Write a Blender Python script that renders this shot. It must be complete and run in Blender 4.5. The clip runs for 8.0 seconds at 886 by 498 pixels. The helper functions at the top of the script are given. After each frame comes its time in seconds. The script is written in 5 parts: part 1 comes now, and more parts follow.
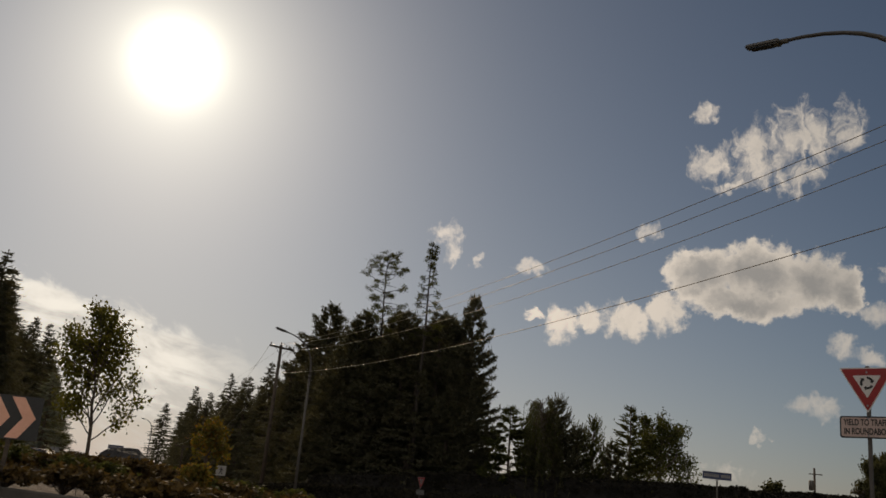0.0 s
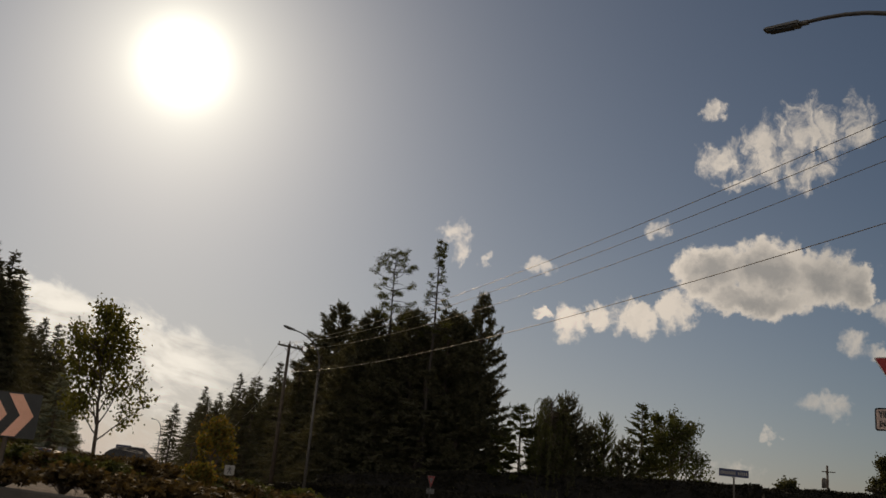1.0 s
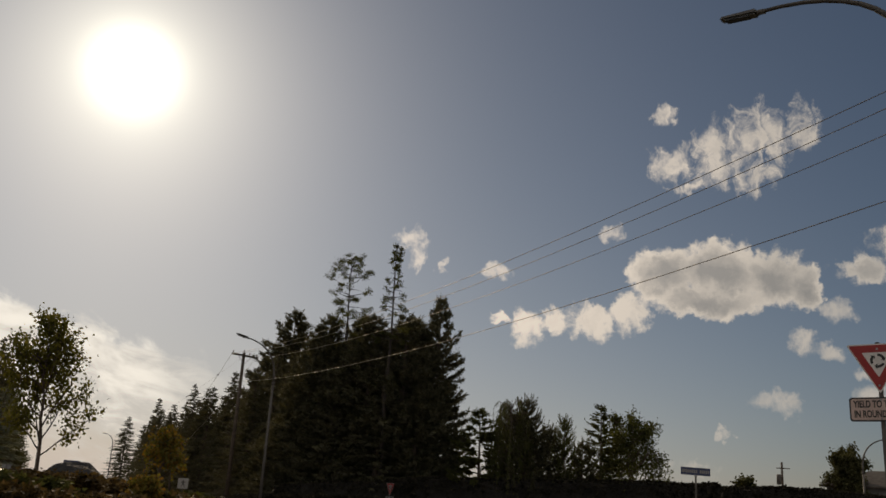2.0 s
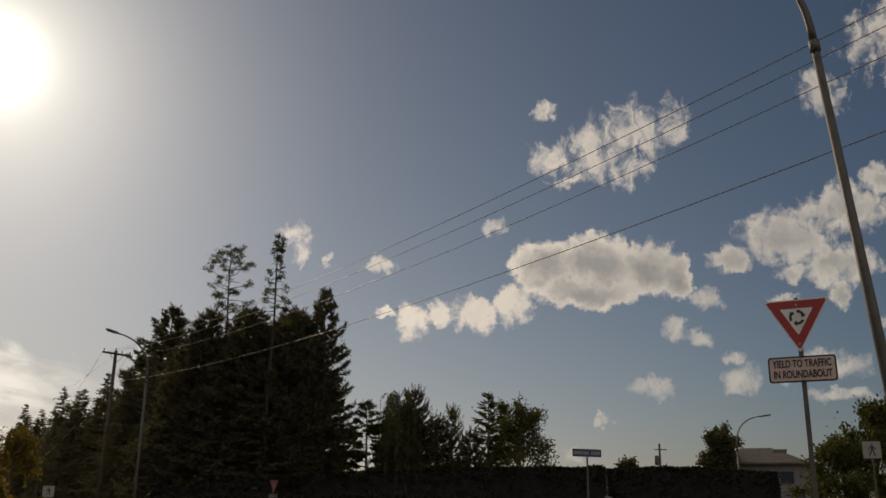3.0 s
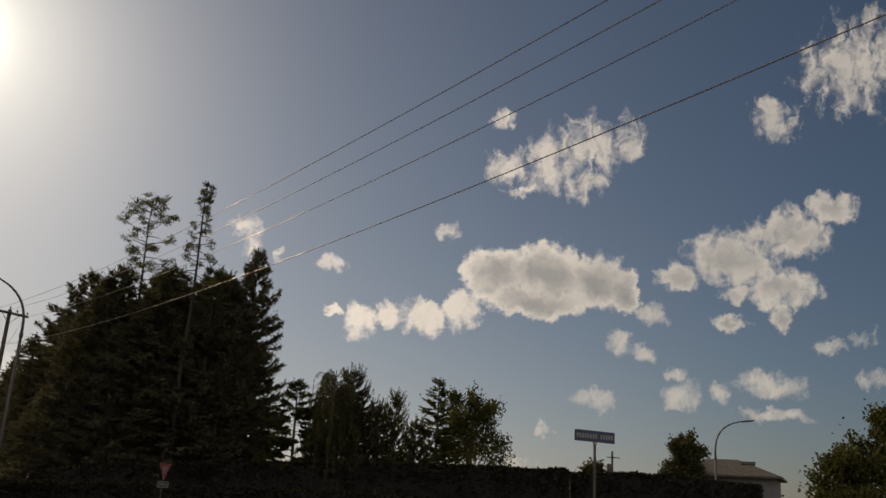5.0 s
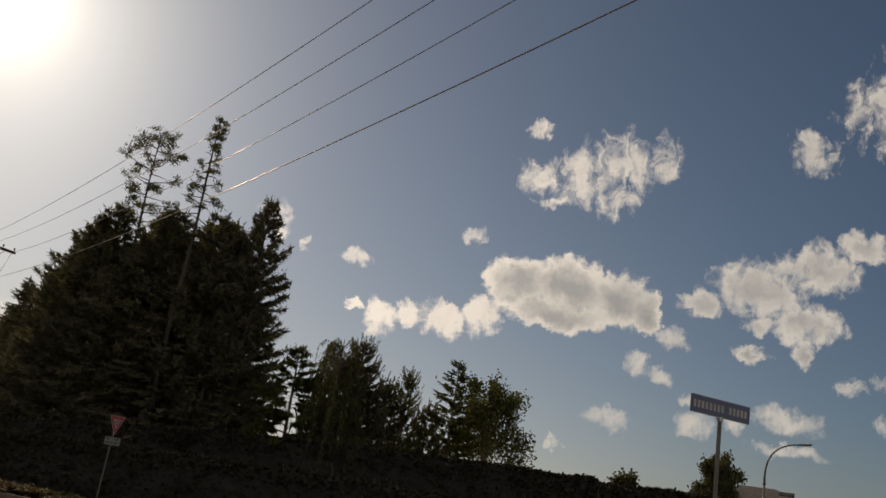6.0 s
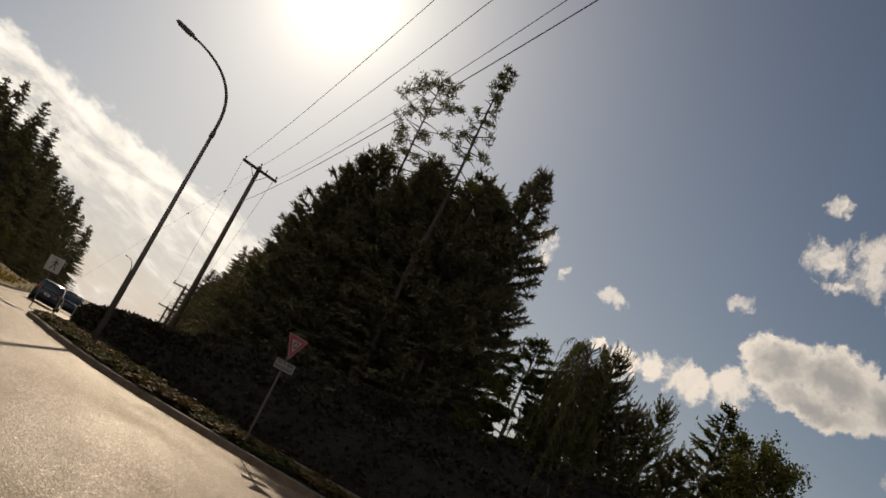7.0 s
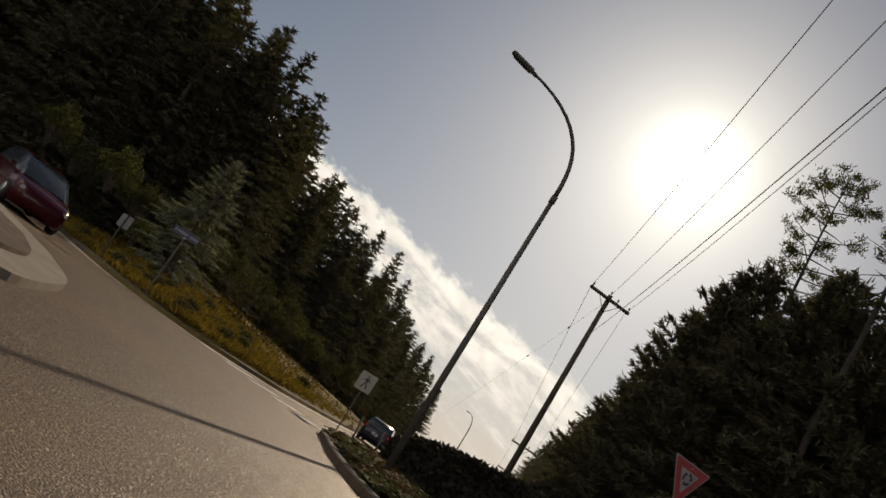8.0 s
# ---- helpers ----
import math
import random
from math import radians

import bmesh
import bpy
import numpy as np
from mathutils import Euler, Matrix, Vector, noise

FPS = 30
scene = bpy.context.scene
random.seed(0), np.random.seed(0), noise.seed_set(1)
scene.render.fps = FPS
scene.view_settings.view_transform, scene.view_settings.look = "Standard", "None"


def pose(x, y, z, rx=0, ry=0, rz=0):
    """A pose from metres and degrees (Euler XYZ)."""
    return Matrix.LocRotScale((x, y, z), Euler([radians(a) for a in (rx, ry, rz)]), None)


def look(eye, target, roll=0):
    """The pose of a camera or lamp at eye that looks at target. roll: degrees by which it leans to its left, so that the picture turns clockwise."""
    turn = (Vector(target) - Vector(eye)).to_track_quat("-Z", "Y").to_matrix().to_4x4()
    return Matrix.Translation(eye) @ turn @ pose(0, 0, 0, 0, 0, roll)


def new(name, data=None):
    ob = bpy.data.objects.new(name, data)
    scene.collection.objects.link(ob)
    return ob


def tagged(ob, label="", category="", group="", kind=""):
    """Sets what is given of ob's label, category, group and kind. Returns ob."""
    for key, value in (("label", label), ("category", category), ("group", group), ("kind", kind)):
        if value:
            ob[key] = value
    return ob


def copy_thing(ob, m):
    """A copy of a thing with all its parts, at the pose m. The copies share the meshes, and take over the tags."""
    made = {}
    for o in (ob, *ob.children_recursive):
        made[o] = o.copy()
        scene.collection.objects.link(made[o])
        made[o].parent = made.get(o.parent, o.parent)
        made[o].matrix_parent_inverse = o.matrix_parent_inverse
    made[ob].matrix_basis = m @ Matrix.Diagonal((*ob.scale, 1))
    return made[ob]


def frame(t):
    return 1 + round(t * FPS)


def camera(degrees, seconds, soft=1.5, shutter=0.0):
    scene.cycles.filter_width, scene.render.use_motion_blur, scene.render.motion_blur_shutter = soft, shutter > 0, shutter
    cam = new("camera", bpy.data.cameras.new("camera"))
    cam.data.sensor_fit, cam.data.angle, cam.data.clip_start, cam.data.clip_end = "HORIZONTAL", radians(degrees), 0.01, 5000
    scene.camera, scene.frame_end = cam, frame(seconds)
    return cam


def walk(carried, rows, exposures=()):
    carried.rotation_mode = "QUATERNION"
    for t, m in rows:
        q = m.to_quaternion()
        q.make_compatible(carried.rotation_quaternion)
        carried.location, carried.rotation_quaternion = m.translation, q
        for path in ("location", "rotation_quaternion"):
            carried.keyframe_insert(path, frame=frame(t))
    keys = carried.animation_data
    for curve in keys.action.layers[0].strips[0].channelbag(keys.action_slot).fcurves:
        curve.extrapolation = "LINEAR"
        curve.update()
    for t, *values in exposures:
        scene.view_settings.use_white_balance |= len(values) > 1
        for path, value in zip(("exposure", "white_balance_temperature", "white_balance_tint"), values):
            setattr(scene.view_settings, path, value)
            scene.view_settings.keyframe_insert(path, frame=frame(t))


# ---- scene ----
cam = camera(54.0, 8.0, soft=1.6, shutter=0.0)
PATH = [
    (0, (2.019, -1.489, 2.040), (0.768, 8.065, 4.717), 5.5),
    (0.2, (1.990, -1.399, 2.033), (0.629, 8.155, 4.652), 6.6),
    (0.5, (1.957, -1.257, 2.026), (0.592, 8.297, 4.646), 6.8),
    (0.7, (1.948, -1.154, 2.025), (0.623, 8.408, 4.637), 6.2),
    (1, (1.945, -0.994, 2.025), (0.600, 8.552, 4.685), 5.3),
    (1.2, (1.942, -0.890, 2.025), (0.745, 8.679, 4.668), 3.9),
    (2.3, (1.885, -0.192, 2.019), (1.070, 9.371, 4.827), 3.8),
    (2.5, (1.870, -0.003, 2.016), (0.643, 9.521, 4.805), 4.5),
    (2.7, (1.855, 0.222, 2.000), (1.535, 9.834, 4.737), 1.7),
    (2.8, (1.849, 0.357, 1.985), (2.053, 9.969, 4.736), 0.4),
    (3, (1.843, 0.698, 1.958), (2.319, 10.300, 4.712), 0.8),
    (3.2, (1.852, 1.152, 1.944), (2.422, 10.751, 4.688), 1.5),
    (3.3, (1.861, 1.417, 1.941), (2.294, 11.021, 4.695), 2.2),
    (3.5, (1.881, 2.007, 1.937), (2.063, 11.623, 4.675), 3.9),
    (4, (1.921, 3.727, 1.918), (2.191, 13.308, 4.770), 3.5),
    (4.2, (1.946, 4.505, 1.913), (2.463, 14.096, 4.694), 2.4),
    (4.3, (1.965, 4.926, 1.909), (2.663, 14.518, 4.650), 1.9),
    (4.5, (2.019, 5.867, 1.898), (2.901, 15.441, 4.649), 2.3),
    (4.7, (2.104, 6.956, 1.878), (3.082, 16.512, 4.657), 2.7),
    (5.8, (2.754, 13.744, 1.693), (3.581, 23.302, 4.514), 7.3),
    (6, (2.798, 14.968, 1.624), (3.520, 24.541, 4.425), 9.2),
    (6.5, (3.000, 18.417, 1.481), (2.612, 28.072, 4.057), 18.1),
    (6.7, (2.945, 19.976, 1.436), (1.920, 29.616, 3.889), 22.6),
    (6.8, (2.883, 20.772, 1.412), (1.537, 30.387, 3.807), 24.4),
    (7, (2.708, 22.348, 1.354), (0.505, 31.836, 3.620), 26.0),
    (7.2, (2.474, 23.860, 1.277), (-0.506, 33.151, 3.467), 28.8),
    (7.5, (1.846, 26.121, 1.160), (-2.289, 34.974, 3.287), 30.2),
    (8, (-0.187, 30.193, 1.045), (-6.310, 37.819, 3.130), 32.7),
]
walk(cam, [(t, look(eye, target, roll)) for t, eye, target, roll in PATH], exposures=[(0, -0.55), (2.5, -0.53), (4.5, -0.48), (6, -0.26), (6.5, -0.2), (7, -0.25), (8, -0.29)])

# ---- sky, sun and clouds ----
SUN_AZ, SUN_EL = radians(-27.1), radians(24.7)
SUN = Vector((math.sin(SUN_AZ) * math.cos(SUN_EL), math.cos(SUN_AZ) * math.cos(SUN_EL), math.sin(SUN_EL)))
lamp = new("sun", bpy.data.lights.new("sun", "SUN"))
lamp.data.energy, lamp.data.angle, lamp.data.color = 3.0, radians(0.55), (1.0, 0.78, 0.54)
SHINE = Vector((math.sin(radians(-24.5)) * math.cos(SUN_EL), math.cos(radians(-24.5)) * math.cos(SUN_EL), math.sin(SUN_EL)))
lamp.rotation_euler = SHINE.to_track_quat("Z", "Y").to_euler()

world = bpy.data.worlds.new("world")
scene.world = world
world.use_nodes = True


class Nodes:
    """Short hand for building node trees."""

    def __init__(self, tree):
        self.tree = tree

    def add(self, kind):
        return self.tree.nodes.new(kind)

    def vec(self, op):
        node = self.add("ShaderNodeVectorMath")
        node.operation = op
        return node

    def put(self, socket, value):
        if isinstance(value, bpy.types.NodeSocket):
            self.tree.links.new(value, socket)
        elif value is not None:
            socket.default_value = value

    def math(self, op, a, b=None, c=None, clamp=False):
        node = self.add("ShaderNodeMath")
        node.operation, node.use_clamp = op, clamp
        for i, value in enumerate((a, b, c)):
            self.put(node.inputs[i], value)
        return node.outputs[0]

    def dot(self, a, b):
        node = self.vec("DOT_PRODUCT")
        self.put(node.inputs[0], a)
        self.put(node.inputs[1], b)
        return node.outputs["Value"]

    def xyz(self, x, y, z=0.0):
        node = self.add("ShaderNodeCombineXYZ")
        for i, value in enumerate((x, y, z)):
            self.put(node.inputs[i], value)
        return node.outputs[0]

    def noise(self, vector, scale, detail=4.0, rough=0.5, distort=0.0):
        node = self.add("ShaderNodeTexNoise")
        self.put(node.inputs["Vector"], vector)
        node.inputs["Scale"].default_value, node.inputs["Detail"].default_value = scale, detail
        node.inputs["Roughness"].default_value, node.inputs["Distortion"].default_value = rough, distort
        return node.outputs["Fac"], node.outputs["Color"]

    def span(self, value, a, b, lo=0.0, hi=1.0, smooth=True):
        node = self.add("ShaderNodeMapRange")
        node.interpolation_type = "SMOOTHSTEP" if smooth else "LINEAR"
        for i, v in enumerate((value, a, b, lo, hi)):
            self.put(node.inputs[i], v)
        return node.outputs[0]

    def mix(self, fac, a, b, blend="MIX"):
        node = self.add("ShaderNodeMix")
        node.data_type, node.blend_type = "RGBA", blend
        self.put(node.inputs[0], fac)
        self.put(node.inputs[6], a)
        self.put(node.inputs[7], b)
        return node.outputs[2]

    def ramp(self, fac, stops):
        node = self.add("ShaderNodeValToRGB")
        self.put(node.inputs[0], fac)
        els = node.color_ramp.elements
        while len(els) < len(stops):
            els.new(0.5)
        for el, (at, col) in zip(els, stops):
            el.position, el.color = at, (*col, 1.0)
        return node.outputs[0]


big_puffs = [
    (0.167, 0.016, 0.045, 0.032),
    (0.228, 0.023, 0.059, 0.041),
    (0.288, 0.017, 0.051, 0.039),
    (0.217, -0.013, 0.072, 0.022),
    (0.322, 0.009, 0.024, 0.032),
]
tail_puffs = [
    (0.131, -0.021, 0.019, 0.022),
    (0.091, -0.039, 0.028, 0.019),
    (0.047, -0.039, 0.016, 0.016),
    (0.013, -0.049, 0.020, 0.020),
    (-0.016, -0.036, 0.011, 0.005),
]
wisp_puffs = [
    (0.221, 0.154, 0.040, 0.042),
    (0.266, 0.181, 0.047, 0.040),
    (0.175, 0.144, 0.029, 0.023),
    (0.313, 0.195, 0.024, 0.030),
    (0.261, 0.131, 0.027, 0.023),
    (0.190, 0.116, 0.026, 0.008),
    (0.162, 0.201, 0.012, 0.013),
]
corner_puffs = [
    (0.580, 0.302, 0.069, 0.067),
    (0.488, 0.233, 0.035, 0.032),
    (0.623, 0.345, 0.054, 0.046),
]
diag_puffs = [
    (0.383, 0.032, 0.032, 0.016),
    (0.453, 0.060, 0.060, 0.033),
    (0.519, 0.098, 0.055, 0.027),
    (0.573, 0.130, 0.033, 0.021),
    (0.515, 0.030, 0.047, 0.024),
    (0.456, 0.017, 0.022, 0.012),
    (0.517, -0.004, 0.015, 0.017),
    (0.454, -0.017, 0.022, 0.010),
]
small_puffs = [
    (0.319, -0.051, 0.019, 0.014),
    (0.354, -0.061, 0.022, 0.009),
    (0.354, -0.015, 0.021, 0.012),
    (0.297, -0.122, 0.030, 0.013),
    (0.399, -0.108, 0.025, 0.019),
    (0.453, -0.104, 0.016, 0.012),
    (0.512, -0.086, 0.047, 0.015),
    (0.519, -0.123, 0.047, 0.008),
    (0.390, -0.082, 0.018, 0.007),
]
far_puffs = [
    (0.110, 0.060, 0.014, 0.013),
    (-0.022, 0.016, 0.020, 0.009),
    (-0.125, 0.050, 0.020, 0.016),
    (-0.117, 0.032, 0.016, 0.019),
    (0.622, -0.020, 0.025, 0.013),
    (0.582, -0.035, 0.029, 0.012),
    (0.639, -0.072, 0.019, 0.018),
    (0.240, -0.157, 0.009, 0.005),
    (-0.082, 0.016, 0.007, 0.009),
    (0.210, -0.199, 0.039, 0.013),
]
SKY_STRENGTH = 0.06
wt = Nodes(world.node_tree)
world.node_tree.nodes.clear()
way = wt.add("ShaderNodeTexCoord").outputs["Generated"]
sky = wt.add("ShaderNodeTexSky")
sky.sky_type, sky.sun_disc, sky.sun_elevation, sky.sun_rotation = "NISHITA", False, SUN_EL, SUN_AZ
sky.air_density, sky.dust_density, sky.ozone_density, sky.altitude = 1.0, 0.75, 1.8, 60.0
# the haze that brightens the sky round the sun
off_sun = wt.math("ARCCOSINE", wt.math("MINIMUM", wt.dot(way, tuple(SUN)), 0.999999))
deg = wt.math("MULTIPLY", off_sun, 57.2958)
core = wt.math("MULTIPLY", wt.math("EXPONENT", wt.math("MULTIPLY", wt.math("POWER", wt.math("DIVIDE", deg, 1.9), 2.0), -1.0)), 33.0)
halo = wt.math("MULTIPLY", wt.math("EXPONENT", wt.math("DIVIDE", deg, -3.3)), 25.0)
wide = wt.math("MULTIPLY", wt.math("EXPONENT", wt.math("DIVIDE", deg, -14.0)), 3.4)
near = wt.mix(1.0, wt.xyz(1.03, 0.98, 0.76), wt.math("ADD", core, halo), "MULTIPLY")
veil = wt.mix(1.0, wt.xyz(1.02, 0.99, 0.955), wide, "MULTIPLY")
haze = wt.mix(1.0, near, veil, "ADD")
low = wt.math("EXPONENT", wt.math("MULTIPLY", wt.math("MAXIMUM", wt.dot(way, (0.0, 0.0, 1.0)), 0.0), -9.0))
tint = wt.mix(low, wt.xyz(0.69, 0.695, 0.70), wt.xyz(0.70, 0.68, 0.77))
air = wt.mix(1.0, wt.mix(1.0, sky.outputs[0], tint, "MULTIPLY"), haze, "ADD")
milk = wt.math("MULTIPLY", wt.math("EXPONENT", wt.math("MULTIPLY", wt.math("MAXIMUM", wt.dot(way, (0.0, 0.0, 1.0)), 0.0), -7.0)), wt.span(deg, 62.0, 24.0, 0.0, 0.75))
air = wt.mix(milk, air, wt.xyz(10.6, 10.4, 10.3))

# cumulus puffs on a plane ahead of the place, at az 0 and 14 degrees up
tilt = radians(14)
ahead = wt.math("MAXIMUM", wt.dot(way, (0.0, math.cos(tilt), math.sin(tilt))), 0.02)
cu = wt.math("DIVIDE", wt.dot(way, (1.0, 0.0, 0.0)), ahead)
cv = wt.math("DIVIDE", wt.dot(way, (0.0, -math.sin(tilt), math.cos(tilt))), ahead)
flat = wt.xyz(cu, cv)
_, billow = wt.noise(flat, 24.0, 5.0, 0.6)
_, curl = wt.noise(flat, 85.0, 4.0, 0.6)


def nudged(vector, colour, amount):
    """The vector moved by a noise colour about its middle."""
    off = wt.vec("SUBTRACT")
    wt.put(off.inputs[0], colour)
    off.inputs[1].default_value = (0.5, 0.5, 0.5)
    node = wt.vec("MULTIPLY_ADD")
    wt.put(node.inputs[0], off.outputs[0])
    node.inputs[1].default_value = (amount, amount * 0.9, 0.0)
    wt.put(node.inputs[2], vector)
    return node.outputs[0]


swirl = nudged(nudged(flat, billow, 0.050), curl, 0.016)
bent = wt.add("ShaderNodeSeparateXYZ")
wt.put(bent.inputs[0], swirl)


def puffs(rows):
    """The thickness of a group of cloud puffs, from 0 at the rim to 1 in the middle."""
    total = None
    for u, v, a, b in rows:
        x = wt.math("DIVIDE", wt.math("SUBTRACT", bent.outputs[0], u), a)
        y = wt.math("DIVIDE", wt.math("SUBTRACT", bent.outputs[1], v), b)
        r = wt.math("ADD", wt.math("MULTIPLY", x, x), wt.math("MULTIPLY", y, y))
        g = wt.math("SUBTRACT", 1.0, r)
        total = g if total is None else wt.math("SMOOTH_MAX", total, g, 0.45)
    return total


def centred(fac, gain):
    return wt.math("MULTIPLY", wt.math("SUBTRACT", fac, 0.5), gain)


lobe = wt.add("ShaderNodeTexVoronoi")
lobe.feature, lobe.normalize = "SMOOTH_F1", True
wt.put(lobe.inputs["Vector"], swirl)
lobe.inputs["Scale"].default_value, lobe.inputs["Detail"].default_value = 46.0, 1.5
lobe.inputs["Roughness"].default_value, lobe.inputs["Smoothness"].default_value = 0.55, 0.35
knob = wt.math("SUBTRACT", 0.30, lobe.outputs["Distance"])
fine, _ = wt.noise(flat, 62.0, 8.0, 0.62, 0.35)
fall = wt.xyz(wt.math("MULTIPLY", cu, 1.5), wt.math("MULTIPLY", cv, 0.75))
wispy, _ = wt.noise(nudged(fall, billow, 0.06), 36.0, 9.0, 0.62, 0.6)
shade, _ = wt.noise(swirl, 30.0, 6.0, 0.6, 0.3)
main, slant = puffs(big_puffs), puffs(diag_puffs)
solid = main
scrap, low_puffs = wt.math("MAXIMUM", puffs(tail_puffs), slant), puffs(small_puffs)
loose = wt.math("MAXIMUM", puffs(wisp_puffs), puffs(corner_puffs))
faint = puffs(far_puffs)


def thick(field, gain, knobs, fines, wisps):
    """Puffs broken up by lobes, fine noise and wisps."""
    torn = wt.math("ADD", centred(fine, fines), centred(wispy, wisps))
    return wt.math("ADD", wt.math("ADD", wt.math("MULTIPLY", field, gain), wt.math("MULTIPLY", knob, knobs)), torn)


mask_a = wt.math("MULTIPLY", wt.span(thick(solid, 1.0, 1.4, 0.8, 0.9), 0.0, 0.55), wt.span(solid, -0.9, -0.1))
mask_s = wt.math("MULTIPLY", wt.span(thick(scrap, 0.8, 1.2, 1.4, 1.8), -0.3, 0.65), wt.span(scrap, -1.6, -0.3, 0.0, 0.96))
mask_b = wt.math("MULTIPLY", wt.span(thick(loose, 0.7, 0.6, 1.1, 2.6), 0.0, 0.95), wt.span(loose, -1.0, 0.0, 0.0, 0.92))
mask_f = wt.math("MULTIPLY", wt.span(thick(faint, 0.7, 0.6, 1.3, 2.6), 0.1, 1.1), wt.span(faint, -1.2, 0.0, 0.0, 0.7))
mask_t = wt.math("MULTIPLY", wt.span(thick(low_puffs, 0.8, 0.9, 1.1, 1.6), -0.3, 1.0), wt.span(low_puffs, -1.6, -0.1, 0.0, 0.86))
mask_s = wt.math("MAXIMUM", mask_s, mask_t)
mask_a, mask_b = wt.math("MAXIMUM", mask_a, mask_s), wt.math("MAXIMUM", mask_b, mask_f)
cover = wt.math("MAXIMUM", mask_a, mask_b)
# bright rims, greyer where the cloud is thick, with soft folds
body_a = wt.math("ADD", wt.math("MAXIMUM", main, wt.math("MULTIPLY", slant, 0.8)), wt.math("MULTIPLY", knob, 0.5))
deep = wt.math("ADD", wt.span(wt.math("MAXIMUM", body_a, wt.math("MULTIPLY", wt.math("MAXIMUM", solid, loose), 0.5)), 0.3, 1.05, 0.0, 0.95), wt.math("ADD", centred(shade, 0.9), centred(fine, 0.55)), clamp=True)
lit = wt.mix(deep, wt.xyz(12.4, 11.1, 9.5), wt.xyz(5.9, 5.6, 5.2))
lit = wt.mix(wt.span(deg, 18.0, 50.0), wt.mix(1.0, lit, wt.xyz(1.8, 1.72, 1.65), "MULTIPLY"), lit)
clouds = wt.mix(wt.math("MULTIPLY", cover, 0.97), air, lit)

# a low bank of streaked, billowing cloud along the road
across = wt.math("ADD", cv, wt.math("MULTIPLY", cu, 0.27))
along = wt.math("SUBTRACT", cu, wt.math("MULTIPLY", cv, 0.27))
streak, _ = wt.noise(wt.xyz(wt.math("MULTIPLY", along, 4.0), wt.math("MULTIPLY", across, 15.0)), 2.0, 8.0, 0.62, 0.6)
heap, _ = wt.noise(wt.xyz(wt.math("MULTIPLY", along, 12.0), wt.math("MULTIPLY", across, 20.0)), 1.6, 6.0, 0.6, 0.3)
top_edge = wt.math("ADD", across, centred(heap, 0.085))
bank = wt.math("MULTIPLY", wt.span(top_edge, -0.196, -0.222), wt.span(cu, -0.30, -0.46))
body = wt.math("ADD", wt.math("ADD", centred(streak, 3.0), centred(heap, 1.4)), wt.span(across, -0.36, -0.21, 0.25, 1.2, False))
bank = wt.math("MULTIPLY", bank, wt.span(body, 0.0, 1.0))
clouds = wt.mix(wt.math("MULTIPLY", bank, 0.9), clouds, wt.mix(wt.span(body, 0.5, 1.5), wt.xyz(15.5, 14.3, 12.6), wt.xyz(23.5, 21.6, 18.6)))
# made-up bright cumulus behind the place, out of view, added to fill shaded sides
field_at, _ = wt.noise(way, 3.2, 6.0, 0.58, 0.2)
field = wt.math("MULTIPLY", wt.span(field_at, 0.44, 0.60), wt.math("MULTIPLY", wt.span(wt.dot(way, (0.0, -1.0, 0.0)), -0.1, 0.25), wt.span(wt.dot(way, (0.0, 0.0, 1.0)), 0.02, 0.15)))
clouds = wt.mix(field, clouds, wt.xyz(29.0, 26.2, 23.0))
back = wt.add("ShaderNodeBackground")
wt.put(back.inputs[0], clouds)
back.inputs[1].default_value = SKY_STRENGTH
wt.tree.links.new(back.outputs[0], wt.add("ShaderNodeOutputWorld").inputs[0])

# ---- materials ----
def surface(name, rough=0.8, metal=0.0, spec=0.5):
    m = bpy.data.materials.new(name)
    m.use_nodes = True
    n = Nodes(m.node_tree)
    shader = m.node_tree.nodes["Principled BSDF"]
    shader.inputs["Roughness"].default_value, shader.inputs["Metallic"].default_value = rough, metal
    shader.inputs["Specular IOR Level"].default_value = spec
    return m, n, shader


def bumped(n, shader, height, strength, distance):
    node = n.add("ShaderNodeBump")
    node.inputs["Strength"].default_value, node.inputs["Distance"].default_value = strength, distance
    n.put(node.inputs["Height"], height)
    n.put(shader.inputs["Normal"], node.outputs[0])


def mottled(name, dark, light, scale, rough=0.8, metal=0.0, bump=0.3, distance=0.01, fine=8.0, spec=0.5, vary=0.0):
    """A surface with stains at one scale and grain at a finer one."""
    m, n, shader = surface(name, rough, metal, spec)
    at = n.add("ShaderNodeTexCoord").outputs["Object"]
    a, _ = n.noise(at, scale, 5.0, 0.6)
    b, _ = n.noise(at, scale * fine, 4.0, 0.6)
    col = n.mix(n.span(n.math("ADD", n.math("MULTIPLY", a, 0.65), n.math("MULTIPLY", b, 0.35)), 0.32, 0.68), (*dark, 1), (*light, 1))
    if vary:
        rnd = n.add("ShaderNodeObjectInfo").outputs["Random"]
        hsv = n.add("ShaderNodeHueSaturation")
        n.put(hsv.inputs["Color"], col)
        n.put(hsv.inputs["Value"], n.span(rnd, 0, 1, 1 - vary, 1 + vary, False))
        col = hsv.outputs[0]
    n.put(shader.inputs["Base Color"], col)
    n.put(shader.inputs["Roughness"], n.span(b, 0.3, 0.7, max(0.05, rough - 0.1), min(1, rough + 0.1)))
    bumped(n, shader, b, bump, distance)
    return m


